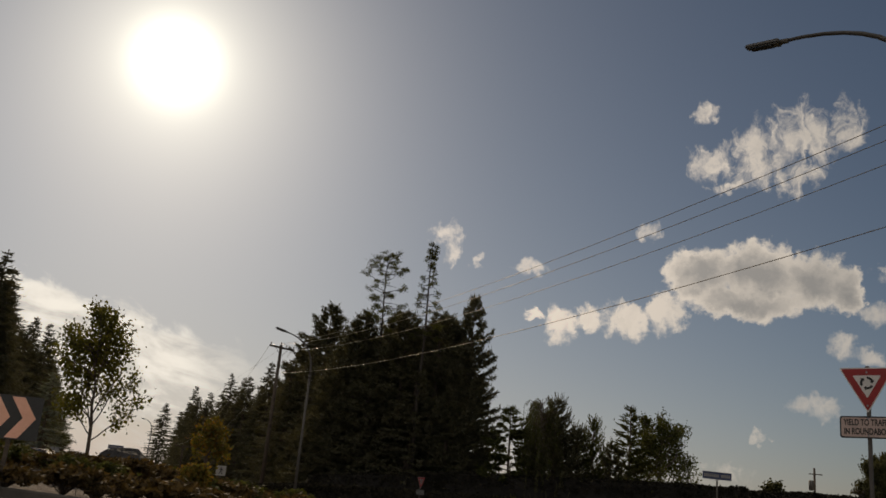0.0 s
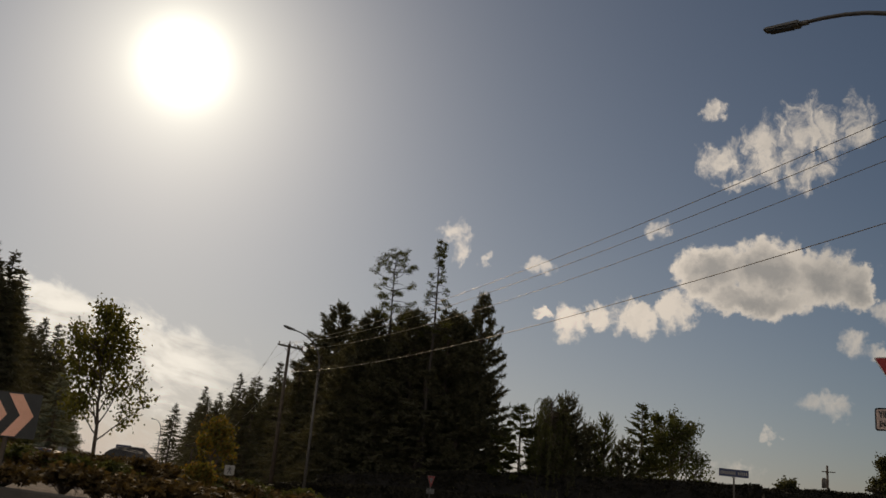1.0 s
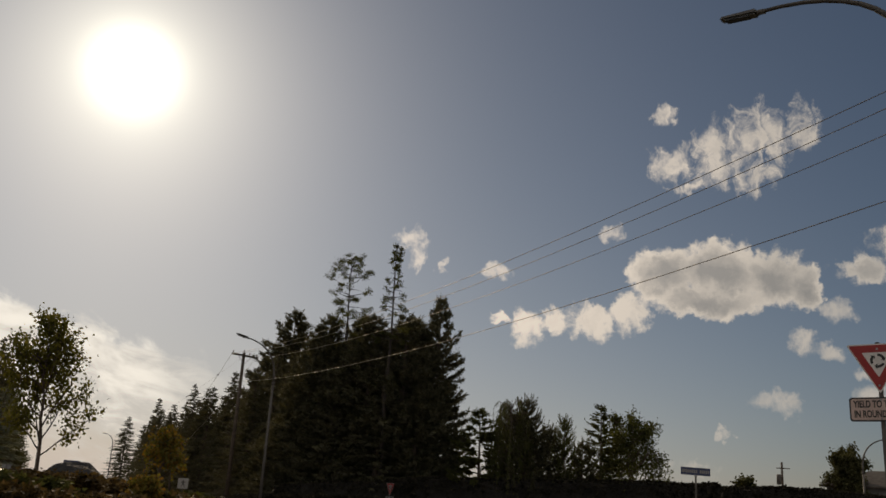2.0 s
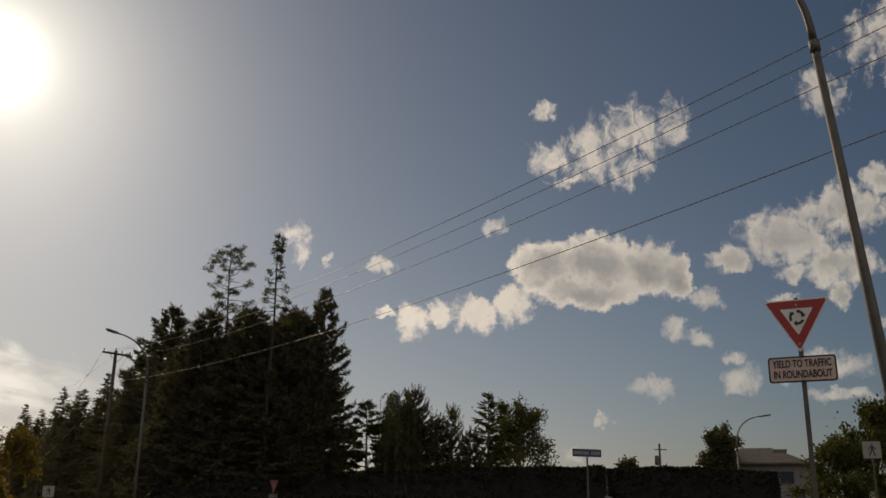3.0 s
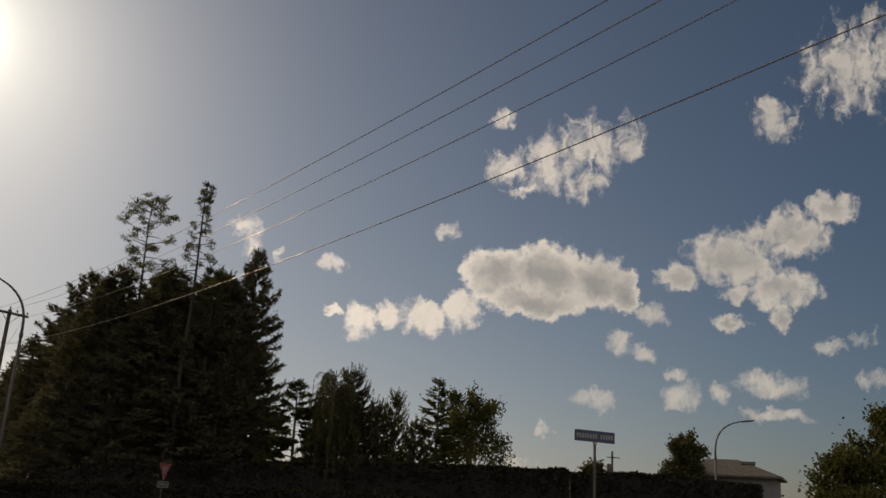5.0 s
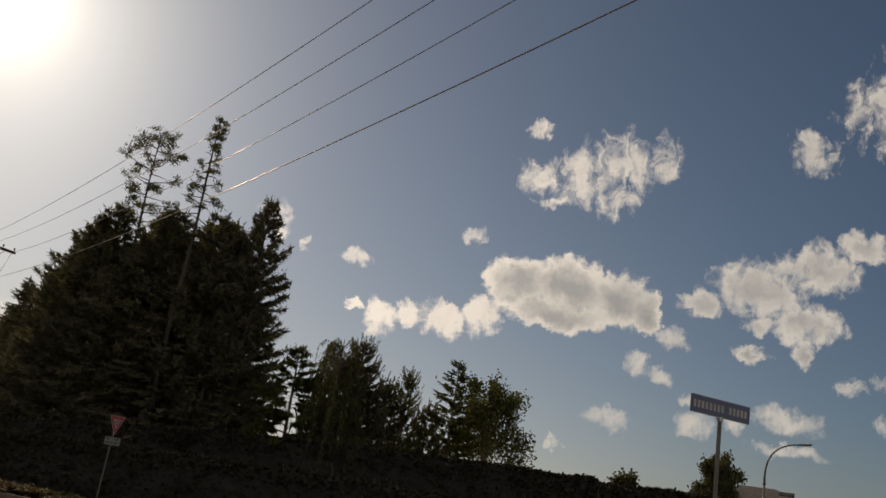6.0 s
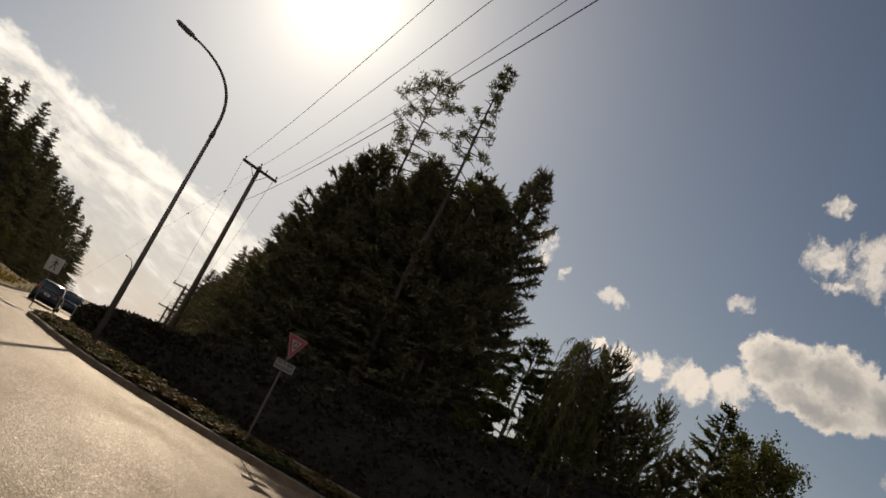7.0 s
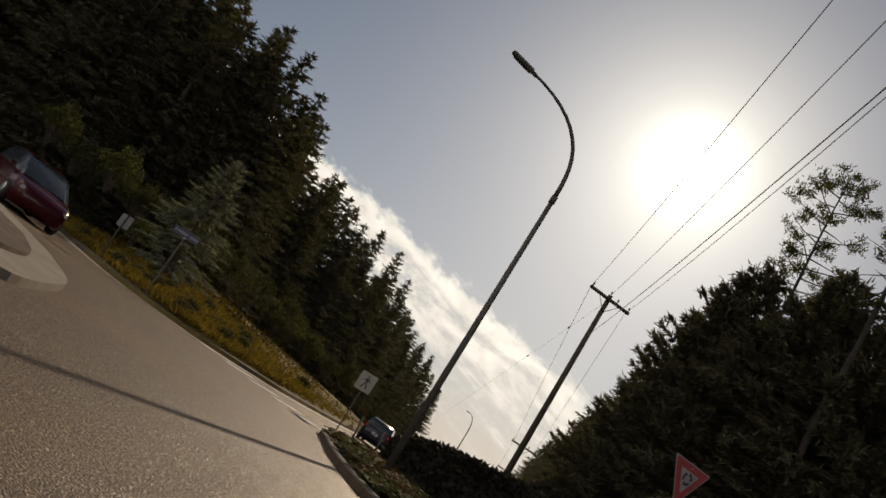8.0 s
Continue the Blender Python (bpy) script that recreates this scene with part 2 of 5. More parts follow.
def leafy(name, stops, clear=0.35, rough=0.75):
    """Leaves: a colour of its own for each spray, some light coming through."""
    m, n, shader = surface(name, rough, 0.0, 0.12)
    rnd = n.add("ShaderNodeNewGeometry").outputs["Random Per Island"]
    at = n.add("ShaderNodeTexCoord").outputs["Object"]
    a, _ = n.noise(at, 0.6, 3.0)
    col = n.ramp(n.math("ADD", n.math("MULTIPLY", rnd, 0.6), n.math("MULTIPLY", a, 0.4)), stops)
    n.put(shader.inputs["Base Color"], col)
    through_leaf = n.add("ShaderNodeBsdfTranslucent")
    n.put(through_leaf.inputs[0], n.mix(1.0, col, (1.2, 1.15, 0.6, 1), "MULTIPLY"))
    blend = n.add("ShaderNodeMixShader")
    blend.inputs[0].default_value = clear
    n.tree.links.new(shader.outputs[0], blend.inputs[1])
    n.tree.links.new(through_leaf.outputs[0], blend.inputs[2])
    n.tree.links.new(blend.outputs[0], m.node_tree.nodes["Material Output"].inputs[0])
    return m


def asphalt():
    m, n, shader = surface("asphalt", 0.6, 0.0, 0.34)
    at = n.add("ShaderNodeTexCoord").outputs["Object"]
    stone, _ = n.noise(at, 48.0, 2.5, 0.7)
    cell = n.add("ShaderNodeTexVoronoi")
    n.put(cell.inputs["Vector"], at)
    cell.inputs["Scale"].default_value = 65.0
    patch, _ = n.noise(at, 0.35, 5.0, 0.6)
    worn, _ = n.noise(at, 2.5, 5.0, 0.6)
    chip = cell.outputs["Color"]
    base = n.mix(n.span(patch, 0.35, 0.65), (0.060, 0.037, 0.017, 1), (0.092, 0.058, 0.028, 1))
    base = n.mix(n.span(worn, 0.5, 0.75, 0.0, 0.5), base, (0.13, 0.088, 0.045, 1))
    base = n.mix(n.span(stone, 0.55, 0.66), base, (0.36, 0.25, 0.145, 1))
    base = n.mix(n.span(stone, 0.46, 0.32, 0.0, 0.6), base, (0.02, 0.017, 0.014, 1))
    n.put(shader.inputs["Base Color"], base)
    glint = n.span(n.dot(chip, (0.34, 0.33, 0.33)), 0.62, 0.8)
    n.put(shader.inputs["Roughness"], n.math("SUBTRACT", n.span(patch, 0.3, 0.7, 0.6, 0.72), n.math("MULTIPLY", glint, 0.32)))
    bumped(n, shader, n.math("ADD", n.math("MULTIPLY", cell.outputs["Distance"], 0.7), stone), 0.75, 0.012)
    return m


M_ASPHALT = asphalt()
M_CONCRETE = mottled("kerb_concrete", (0.05, 0.043, 0.036), (0.095, 0.082, 0.067), 3.0, 0.85, bump=0.4)
M_APRON = mottled("apron_concrete", (0.16, 0.135, 0.105), (0.25, 0.215, 0.17), 1.2, 0.8, bump=0.4)
M_SOIL = mottled("bark_mulch", (0.06, 0.042, 0.03), (0.15, 0.105, 0.07), 4.0, 0.95, bump=1.0, distance=0.05)
M_GRASS_DRY = mottled("dry_grass_ground", (0.10, 0.08, 0.02), (0.2, 0.15, 0.035), 1.4, 0.95, bump=0.8, distance=0.05)
M_FIELD = mottled("field_ground", (0.05, 0.06, 0.02), (0.14, 0.12, 0.05), 0.4, 0.95, bump=0.6, distance=0.05)
M_BARK = mottled("bark", (0.045, 0.032, 0.024), (0.12, 0.09, 0.065), 6.0, 0.9, bump=0.8, distance=0.03)
M_BARK_DARK = mottled("dark_old_bark", (0.02, 0.016, 0.013), (0.06, 0.046, 0.036), 6.0, 0.9, bump=0.8, distance=0.03)
M_POLE_WOOD = mottled("weathered_pole_wood", (0.04, 0.03, 0.022), (0.10, 0.075, 0.055), 5.0, 0.85, bump=0.6)
M_STEEL = mottled("galvanised_steel", (0.24, 0.24, 0.245), (0.36, 0.36, 0.36), 5.0, 0.5, 0.7, bump=0.1)
M_STEEL_DULL = mottled("dull_painted_steel", (0.065, 0.058, 0.052), (0.105, 0.095, 0.085), 4.0, 0.6, 0.3, bump=0.1)
M_LAMP_HEAD = mottled("grey_lamp_housing", (0.09, 0.088, 0.085), (0.14, 0.135, 0.13), 6.0, 0.55, 0.2, bump=0.1)
M_CABLE = mottled("overhead_cable", (0.30, 0.24, 0.16), (0.40, 0.32, 0.22), 8.0, 0.42, 0.85, bump=0.0)
M_INSULATOR = mottled("glazed_insulator", (0.12, 0.07, 0.05), (0.2, 0.12, 0.09), 9.0, 0.25)
M_ROCK = mottled("dark_boulder", (0.016, 0.015, 0.015), (0.045, 0.042, 0.04), 2.0, 0.95, bump=0.9, distance=0.05)
M_RED = mottled("red_sign_sheeting", (0.24, 0.013, 0.013), (0.30, 0.018, 0.017), 5.0, 0.4, bump=0.03)
# red darkened in its colour, to set the second yield sign in shade
M_RED_SHADE = mottled("shaded_red_sheeting", (0.20, 0.022, 0.022), (0.28, 0.036, 0.034), 5.0, 0.55, bump=0.05)
M_WHITE = mottled("white_sign_sheeting", (0.56, 0.53, 0.51), (0.65, 0.62, 0.6), 5.0, 0.4, bump=0.03)
# white greyed in its colour, so that sign faces look shaded
M_SIGN_GREY = mottled("shade_grey_sheeting", (0.19, 0.18, 0.165), (0.27, 0.255, 0.235), 6.0, 0.5, bump=0.05)
M_PLATE = mottled("warm_plate_sheeting", (0.44, 0.33, 0.29), (0.53, 0.40, 0.35), 5.0, 0.5, bump=0.03)
M_BLACK = mottled("black_sign_print", (0.012, 0.012, 0.012), (0.025, 0.025, 0.025), 5.0, 0.45, bump=0.03)
M_BLUE = mottled("blue_sign_sheeting", (0.012, 0.02, 0.075), (0.018, 0.03, 0.10), 5.0, 0.4, bump=0.03)
M_BOARD_PINK = mottled("faded_chevron_sheeting", (0.78, 0.40, 0.27), (0.86, 0.48, 0.34), 4.0, 0.45, bump=0.05)
M_SIGN_BACK = mottled("bare_aluminium", (0.14, 0.14, 0.14), (0.22, 0.22, 0.22), 6.0, 0.5, 0.4, bump=0.05)
M_ROOF = mottled("weathered_shingle", (0.055, 0.048, 0.042), (0.115, 0.1, 0.085), 3.0, 0.9, bump=0.5)
M_STUCCO = mottled("pale_stucco", (0.14, 0.135, 0.135), (0.19, 0.185, 0.18), 1.5, 0.9, bump=0.2)
M_WINDOW = mottled("dark_window_glass", (0.02, 0.025, 0.03), (0.04, 0.05, 0.06), 1.0, 0.1, bump=0.0, spec=0.3)
M_CAR_DARK = mottled("dark_blue_car_paint", (0.008, 0.010, 0.02), (0.014, 0.017, 0.03), 2.0, 0.18, 0.0, bump=0.0, spec=0.35)
M_CAR_RED = mottled("dark_red_car_paint", (0.035, 0.003, 0.004), (0.05, 0.004, 0.005), 2.0, 0.18, 0.0, bump=0.0, spec=0.35)
M_TYRE = mottled("tyre_rubber", (0.012, 0.012, 0.012), (0.03, 0.03, 0.03), 9.0, 0.85, bump=0.2)
M_ALLOY = mottled("wheel_alloy", (0.45, 0.45, 0.46), (0.6, 0.6, 0.6), 9.0, 0.3, 0.9, bump=0.05)
M_TAIL = mottled("red_lamp_plastic", (0.35, 0.01, 0.01), (0.5, 0.02, 0.02), 9.0, 0.15, bump=0.02)
M_HEADLAMP = mottled("clear_lamp_glass", (0.6, 0.6, 0.6), (0.8, 0.8, 0.8), 9.0, 0.1, 0.3, bump=0.02)
M_NEEDLE = leafy("fir_needles", [(0.2, (0.066, 0.062, 0.042)), (0.55, (0.10, 0.094, 0.06)), (0.9, (0.14, 0.13, 0.082))], 0.3)
M_NEEDLE_OPEN = leafy("open_fir_needles", [(0.2, (0.055, 0.058, 0.022)), (0.6, (0.085, 0.09, 0.032)), (0.9, (0.13, 0.125, 0.045))], 0.4)
M_NEEDLE_PALE = leafy("pale_spruce_needles", [(0.2, (0.12, 0.13, 0.10)), (0.6, (0.19, 0.20, 0.16)), (0.9, (0.28, 0.28, 0.23))], 0.3)
M_LEAF = leafy("green_leaves", [(0.2, (0.048, 0.052, 0.018)), (0.6, (0.075, 0.08, 0.026)), (0.9, (0.12, 0.12, 0.036))], 0.4)
M_LEAF_YOUNG = leafy("young_tree_leaves", [(0.2, (0.07, 0.075, 0.02)), (0.6, (0.12, 0.115, 0.03)), (0.9, (0.19, 0.16, 0.04))], 0.5)
M_LEAF_DARK = leafy("dark_leaves", [(0.2, (0.045, 0.045, 0.022)), (0.6, (0.075, 0.075, 0.034)), (0.9, (0.115, 0.11, 0.05))], 0.35)
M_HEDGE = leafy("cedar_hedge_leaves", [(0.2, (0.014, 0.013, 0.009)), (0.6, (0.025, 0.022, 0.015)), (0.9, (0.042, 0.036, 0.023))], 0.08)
# near-black core colour stands in for the shade between the leaves
M_HEDGE_CORE = mottled("hedge_core_shade", (0.007, 0.006, 0.005), (0.018, 0.015, 0.012), 2.5, 0.95, bump=1.0, distance=0.1)
M_LEAF_GOLD = leafy("turning_leaves", [(0.2, (0.08, 0.08, 0.02)), (0.55, (0.15, 0.12, 0.028)), (0.9, (0.26, 0.12, 0.025))], 0.45)
M_SHRUB = leafy("shrub_leaves", [(0.2, (0.045, 0.032, 0.016)), (0.5, (0.08, 0.056, 0.025)), (0.9, (0.14, 0.088, 0.035))], 0.28)
M_STRAW = leafy("dry_grass_blades", [(0.2, (0.085, 0.065, 0.012)), (0.6, (0.16, 0.115, 0.018)), (0.9, (0.24, 0.165, 0.032))], 0.32, 0.85)
M_GUTTER = mottled("pale_gutter_concrete", (0.3, 0.26, 0.2), (0.42, 0.37, 0.3), 2.0, 0.8, bump=0.3)
M_MARKING = mottled("worn_white_marking", (0.34, 0.32, 0.29), (0.6, 0.58, 0.54), 4.0, 0.7, bump=0.2)


# ---- building helpers ----
def gz(x, y):
    """The height of the sloping ground."""
    h = 1.1 - 0.036 * y - 0.045 * (x - 2)
    return -1.0 + math.log1p(math.exp((h + 1.0) * 4)) / 4 if h < 1.0 else min(h, 3.0 + 0.2 * (h - 3.0)) if h > 3.0 else h


def mesh_of(name, verts, faces, material, smooth=False):
    me = bpy.data.meshes.new(name)
    me.from_pydata([tuple(v) for v in verts], [], [tuple(f) for f in faces])
    me.materials.append(material)
    if smooth:
        me.polygons.foreach_set("use_smooth", [True] * len(me.polygons))
    me.update()
    return me


def thing(name, m, label, category, group="", kind=""):
    ob = new(name)
    ob.empty_display_size = 0.2
    ob.matrix_basis = m if isinstance(m, Matrix) else Matrix.Translation(m)
    return tagged(ob, label, category, group, kind)


def part(name, bm, material, parent, label="", smooth=False):
    """Links a bmesh, or ready mesh data, as one mesh object under a thing or part."""
    if isinstance(bm, bpy.types.Mesh):
        me = bm
    else:
        me = bpy.data.meshes.new(name)
        bm.to_mesh(me)
        bm.free()
        me.materials.append(material)
        if smooth:
            me.polygons.foreach_set("use_smooth", [True] * len(me.polygons))
    ob = new(name, me)
    ob.parent = parent
    return tagged(ob, label)


def box(w, d, h, at=(0, 0, 0), bevel=0.01, turn=None):
    """A bevelled box as a bmesh, its centre at at."""
    bm = bmesh.new()
    bmesh.ops.create_cube(bm, size=1.0)
    bmesh.ops.scale(bm, vec=(w, d, h), verts=bm.verts)
    if bevel:
        bmesh.ops.bevel(bm, geom=bm.edges[:], offset=bevel, segments=2, affect="EDGES")
    bmesh.ops.transform(bm, matrix=Matrix.Translation(at) @ (turn or Matrix()), verts=bm.verts)
    return bm


def tube_data(points, radii, sides=8, cap=True):
    """Rings round a line of points."""
    verts, faces = [], []
    pts = [Vector(p) for p in points]
    side = None
    for i, p in enumerate(pts):
        d = (pts[min(i + 1, len(pts) - 1)] - pts[max(i - 1, 0)]).normalized()
        ref = side if side is not None and abs(side.dot(d)) < 0.95 else (Vector((1, 0, 0)) if abs(d.x) < 0.8 else Vector((0, 1, 0)))
        a = (ref - d * ref.dot(d)).normalized()
        side = a
        b = d.cross(a)
        r = radii[i] if isinstance(radii, (list, tuple)) else radii
        for k in range(sides):
            w = 2 * math.pi * k / sides
            verts.append(p + (a * math.cos(w) + b * math.sin(w)) * r)
    for i in range(len(pts) - 1):
        for k in range(sides):
            q = (k + 1) % sides
            faces.append((i * sides + k, i * sides + q, (i + 1) * sides + q, (i + 1) * sides + k))
    if cap:
        faces.append(tuple(range(sides))[::-1])
        faces.append(tuple(range((len(pts) - 1) * sides, len(pts) * sides)))
    return verts, faces


def tube(name, points, radii, material, parent, sides=8, label=""):
    v, f = tube_data(points, radii, sides)
    return part(name, mesh_of(name, v, f, material, True), None, parent, label)


def prism(outline, depth, at=None, bevel=0.0):
    """A flat outline in x and z, thick along y, its face towards -y."""
    bm = bmesh.new()
    front = [bm.verts.new((x, -depth / 2, z)) for x, z in outline]
    face = bm.faces.new(front)
    out = bmesh.ops.extrude_face_region(bm, geom=[face])
    bmesh.ops.translate(bm, vec=(0, depth, 0), verts=[v for v in out["geom"] if isinstance(v, bmesh.types.BMVert)])
    bmesh.ops.recalc_face_normals(bm, faces=bm.faces[:])
    if bevel:
        bmesh.ops.bevel(bm, geom=bm.edges[:], offset=bevel, segments=1, affect="EDGES")
    if at:
        bmesh.ops.translate(bm, vec=at, verts=bm.verts)
    return bm


def rounded(outline, r, steps=4):
    """The outline with its corners rounded."""
    out, n = [], len(outline)
    for i in range(n):
        p, a, b = Vector(outline[i]), Vector(outline[i - 1]), Vector(outline[(i + 1) % n])
        s, e = p + (a - p).normalized() * r, p + (b - p).normalized() * r
        for k in range(steps + 1):
            t = k / steps
            out.append(tuple(s * (1 - t) ** 2 + p * 2 * t * (1 - t) + e * t * t))
    return out


M_CABINET = mottled("dark_green_cabinet_paint", (0.12, 0.118, 0.105), (0.17, 0.165, 0.15), 4.0, 0.5, bump=0.1)

# ---- ground, road and kerbs ----
def sheet(name, xs, ys, material, lift=0.0, label="", category="ground"):
    verts = [(x, y, gz(x, y) + lift) for y in ys for x in xs]
    w = len(xs)
    faces = [(j * w + i, j * w + i + 1, (j + 1) * w + i + 1, (j + 1) * w + i) for j in range(len(ys) - 1) for i in range(w - 1)]
    ob = new(name, mesh_of(name, verts, faces, material, True))
    return tagged(ob, label, category, "", "structure")


def steps_of(a, b, n, power=1.0):
    return [a + (b - a) * (k / n) for k in range(n + 1)]


FAR = [-2400, -1200, -600, -300, -180]
sheet("ground", FAR + steps_of(-120, 120, 24) + [180, 300, 600, 1200, 2400], FAR + steps_of(-120, 240, 36) + [400, 800, 1600, 2600],
      M_FIELD, -0.25, "dull green and brown open ground reaching to the horizon")


def smooth_line(points, n=8):
    """A rounded line through points."""
    pts = [Vector(p) for p in points]
    out = []
    for i in range(len(pts) - 1):
        p0, p1, p2, p3 = pts[max(i - 1, 0)], pts[i], pts[i + 1], pts[min(i + 2, len(pts) - 1)]
        for k in range(n):
            t = k / n
            out.append(0.5 * (2 * p1 + (p2 - p0) * t + (2 * p0 - 5 * p1 + 4 * p2 - p3) * t * t + (3 * p1 - p0 - 3 * p2 + p3) * t ** 3))
    out.append(pts[-1])
    return out


road_xs, road_ys = steps_of(-64, 44, 54), steps_of(-46, 110, 78)
sheet("road", road_xs, road_ys, M_ASPHALT, 0.0, "worn grey asphalt of a roundabout, glossy against the sun", "road")


def kerb(line, parent, closed=False, width=0.16, height=0.15, lift=0.0, inner=1):
    """A run of kerb stones along a line, each a bevelled piece with a joint between."""
    pts = [Vector((p[0], p[1])) for p in line]
    if closed:
        pts.append(pts[0])
    lengths = [0.0]
    for a, b in zip(pts, pts[1:]):
        lengths.append(lengths[-1] + (b - a).length)

    def spot(s):
        for i in range(len(pts) - 1):
            if s <= lengths[i + 1] or i == len(pts) - 2:
                t = (s - lengths[i]) / max(1e-6, lengths[i + 1] - lengths[i])
                return pts[i].lerp(pts[i + 1], t), (pts[i + 1] - pts[i]).normalized()

    count = max(1, int(lengths[-1] / 1.5))
    step = lengths[-1] / count
    for k in range(count):
        a, da = spot(k * step + 0.006)
        b, db = spot((k + 1) * step - 0.006)
        rows = []
        for p, d in ((a, da), (b, db)):
            nrm = Vector((-d.y, d.x)) * inner
            z = gz(p.x, p.y) + lift
            front, top_in, back_side = p, p + nrm * 0.03, p + nrm * width
            rows.append([(front.x, front.y, z - 0.1), (front.x, front.y, z + height - 0.03), (top_in.x, top_in.y, z + height), (back_side.x, back_side.y, z + height), (back_side.x, back_side.y, z - 0.1)])
        verts = rows[0] + rows[1]
        faces = [(i, i + 1, i + 6, i + 5) for i in range(4)] + [(0, 4, 3, 2, 1), (5, 6, 7, 8, 9), (4, 0, 5, 9)]
        part("kerb_stone", mesh_of("kerb_stone", verts, faces, M_CONCRETE), None, parent)


def verge(name, outline, material, lift, label, bank=None, category="verge"):
    """A raised piece of ground inside an outline, following the slope; bank(x, y) lifts it further."""
    bm = bmesh.new()
    vs = [bm.verts.new((p[0], p[1], 0)) for p in outline]
    bm.faces.new(vs)
    bmesh.ops.triangulate(bm, faces=bm.faces[:])
    for _ in range(5):
        long = [e for e in bm.edges if e.calc_length() > 4.0]
        if not long:
            break
        bmesh.ops.subdivide_edges(bm, edges=long, cuts=1)
        bmesh.ops.triangulate(bm, faces=bm.faces[:])
    for v in bm.verts:
        v.co.z = gz(v.co.x, v.co.y) + lift + (bank(v.co.x, v.co.y) if bank else 0)
    edge = [e for e in bm.edges if e.is_boundary]
    out = bmesh.ops.extrude_edge_only(bm, edges=edge)
    for v in out["geom"]:
        if isinstance(v, bmesh.types.BMVert):
            v.co.z -= 0.5 + lift
    bmesh.ops.recalc_face_normals(bm, faces=bm.faces[:])
    me = bpy.data.meshes.new(name)
    bm.to_mesh(me)
    bm.free()
    me.materials.append(material)
    return tagged(new(name, me), label, category, "", "structure")


# the verge between the circle, the exit road and the woods
NORTH_KERB = smooth_line([(44, 36), (20, 36.5), (8, 38), (1, 39), (-3.5, 39.6), (-7.2, 40.9), (-10.2, 43.3), (-12.8, 46.0), (-14.4, 47.7), (-15.0, 48.7), (-15.1, 49.9), (-15.9, 51.8), (-18.0, 55.5), (-26.2, 70), (-48, 108)], 6)
north = verge("verge_north", [tuple(p) for p in NORTH_KERB] + [(-40, 112), (44, 112)], M_SOIL, 0.13, "dark mulched planting strip behind a concrete kerb")
kerb([p for p in NORTH_KERB if p.y < 75], north, inner=-1)

# the grass bank on the far side of the exit road
WEST_KERB = smooth_line([(-64, 58), (-40, 50.5), (-28, 47.2), (-22.4, 45.9), (-20.2, 47.6), (-20.9, 51.0), (-23.0, 56.0), (-32.8, 73), (-55, 108)], 6)


def bank_west(x, y):
    """The rise of the bank away from its kerb."""
    d = min((Vector((x, y)) - p).length for p in WEST_KERB)
    return 2.2 * min(1.0, d / 14.0) ** 1.2


west = verge("verge_west", [tuple(p) for p in WEST_KERB] + [(-64, 108)], M_GRASS_DRY, 0.13, "dry yellow grass bank rising to the woods", bank_west)
kerb([p for p in WEST_KERB if p.x > -45 and p.y < 75], west, inner=1)

# the concrete gutter and worn edge dashes along that kerb
gut_v, gut_f = [], []
for i, p in enumerate(WEST_KERB):
    a, b = WEST_KERB[max(i - 1, 0)], WEST_KERB[min(i + 1, len(WEST_KERB) - 1)]
    d = (b - a).normalized()
    for off in (0.02, -0.5):
        q = p + Vector((-d.y, d.x)) * off
        gut_v.append((q.x, q.y, gz(q.x, q.y) + 0.008))
gut_f = [(2 * i, 2 * i + 1, 2 * i + 3, 2 * i + 2) for i in range(len(WEST_KERB) - 1)]
tagged(new("gutter", mesh_of("gutter", gut_v, gut_f, M_GUTTER)), "pale concrete gutter beside the grass bank", "gutter", "", "structure")
for k in range(6):
    x, y, turn = -19.75 + 0.86 * k, 48.35 + 0.3 * k, 108
    c, q = math.cos(radians(turn)), math.sin(radians(turn))
    verts = [(x + c * u - q * v, y + q * u + c * v, gz(x + c * u - q * v, y + q * u + c * v) + 0.008) for u, v in ((-1.1, -0.22), (1.1, -0.22), (1.1, 0.22), (-1.1, 0.22))]
    tagged(new("crossing_bar", mesh_of("crossing_bar", verts, [(0, 1, 2, 3)], M_MARKING)), "worn white crossing bar painted on the asphalt", "road marking", "", "structure")

# the near corner on the approach
EAST_KERB = smooth_line([(5.0, -46), (4.6, -10), (4.5, 2), (5.0, 9), (6.3, 16), (8.6, 22), (13, 26), (22, 27.5), (44, 28)], 6)
east = verge("verge_east", [tuple(p) for p in EAST_KERB] + [(44, -46)], M_FIELD, 0.13, "mown roadside grass behind a concrete kerb")
kerb([p for p in EAST_KERB if p.y > -12 and p.x < 30], east, inner=-1)

# the central island with its sloping apron
ISLE, ISLE_R = Vector((-11.0, 20.0)), 10.2


def ring(r, n=72):
    return [(ISLE.x + r * math.cos(2 * math.pi * k / n), ISLE.y + r * math.sin(2 * math.pi * k / n)) for k in range(n)]


def mound(x, y):
    d = (Vector((x, y)) - ISLE).length
    return 0.4 * max(0.0, 1 - (d / ISLE_R) ** 2)


apron_v, apron_f = [], []
for r, h in ((12.6, 0.0), (12.55, 0.07), (12.4, 0.09), (11.4, 0.2), (10.3, 0.3), (10.1, 0.3)):
    apron_v += [(x, y, gz(x, y) + h) for x, y in ring(r)]
for k in range(5):
    apron_f += [(k * 72 + i, k * 72 + (i + 1) % 72, (k + 1) * 72 + (i + 1) % 72, (k + 1) * 72 + i) for i in range(72)]
apron = tagged(new("apron", mesh_of("apron", apron_v, apron_f, M_APRON, True)), "pale concrete truck apron round the planted island", "apron", "", "structure")
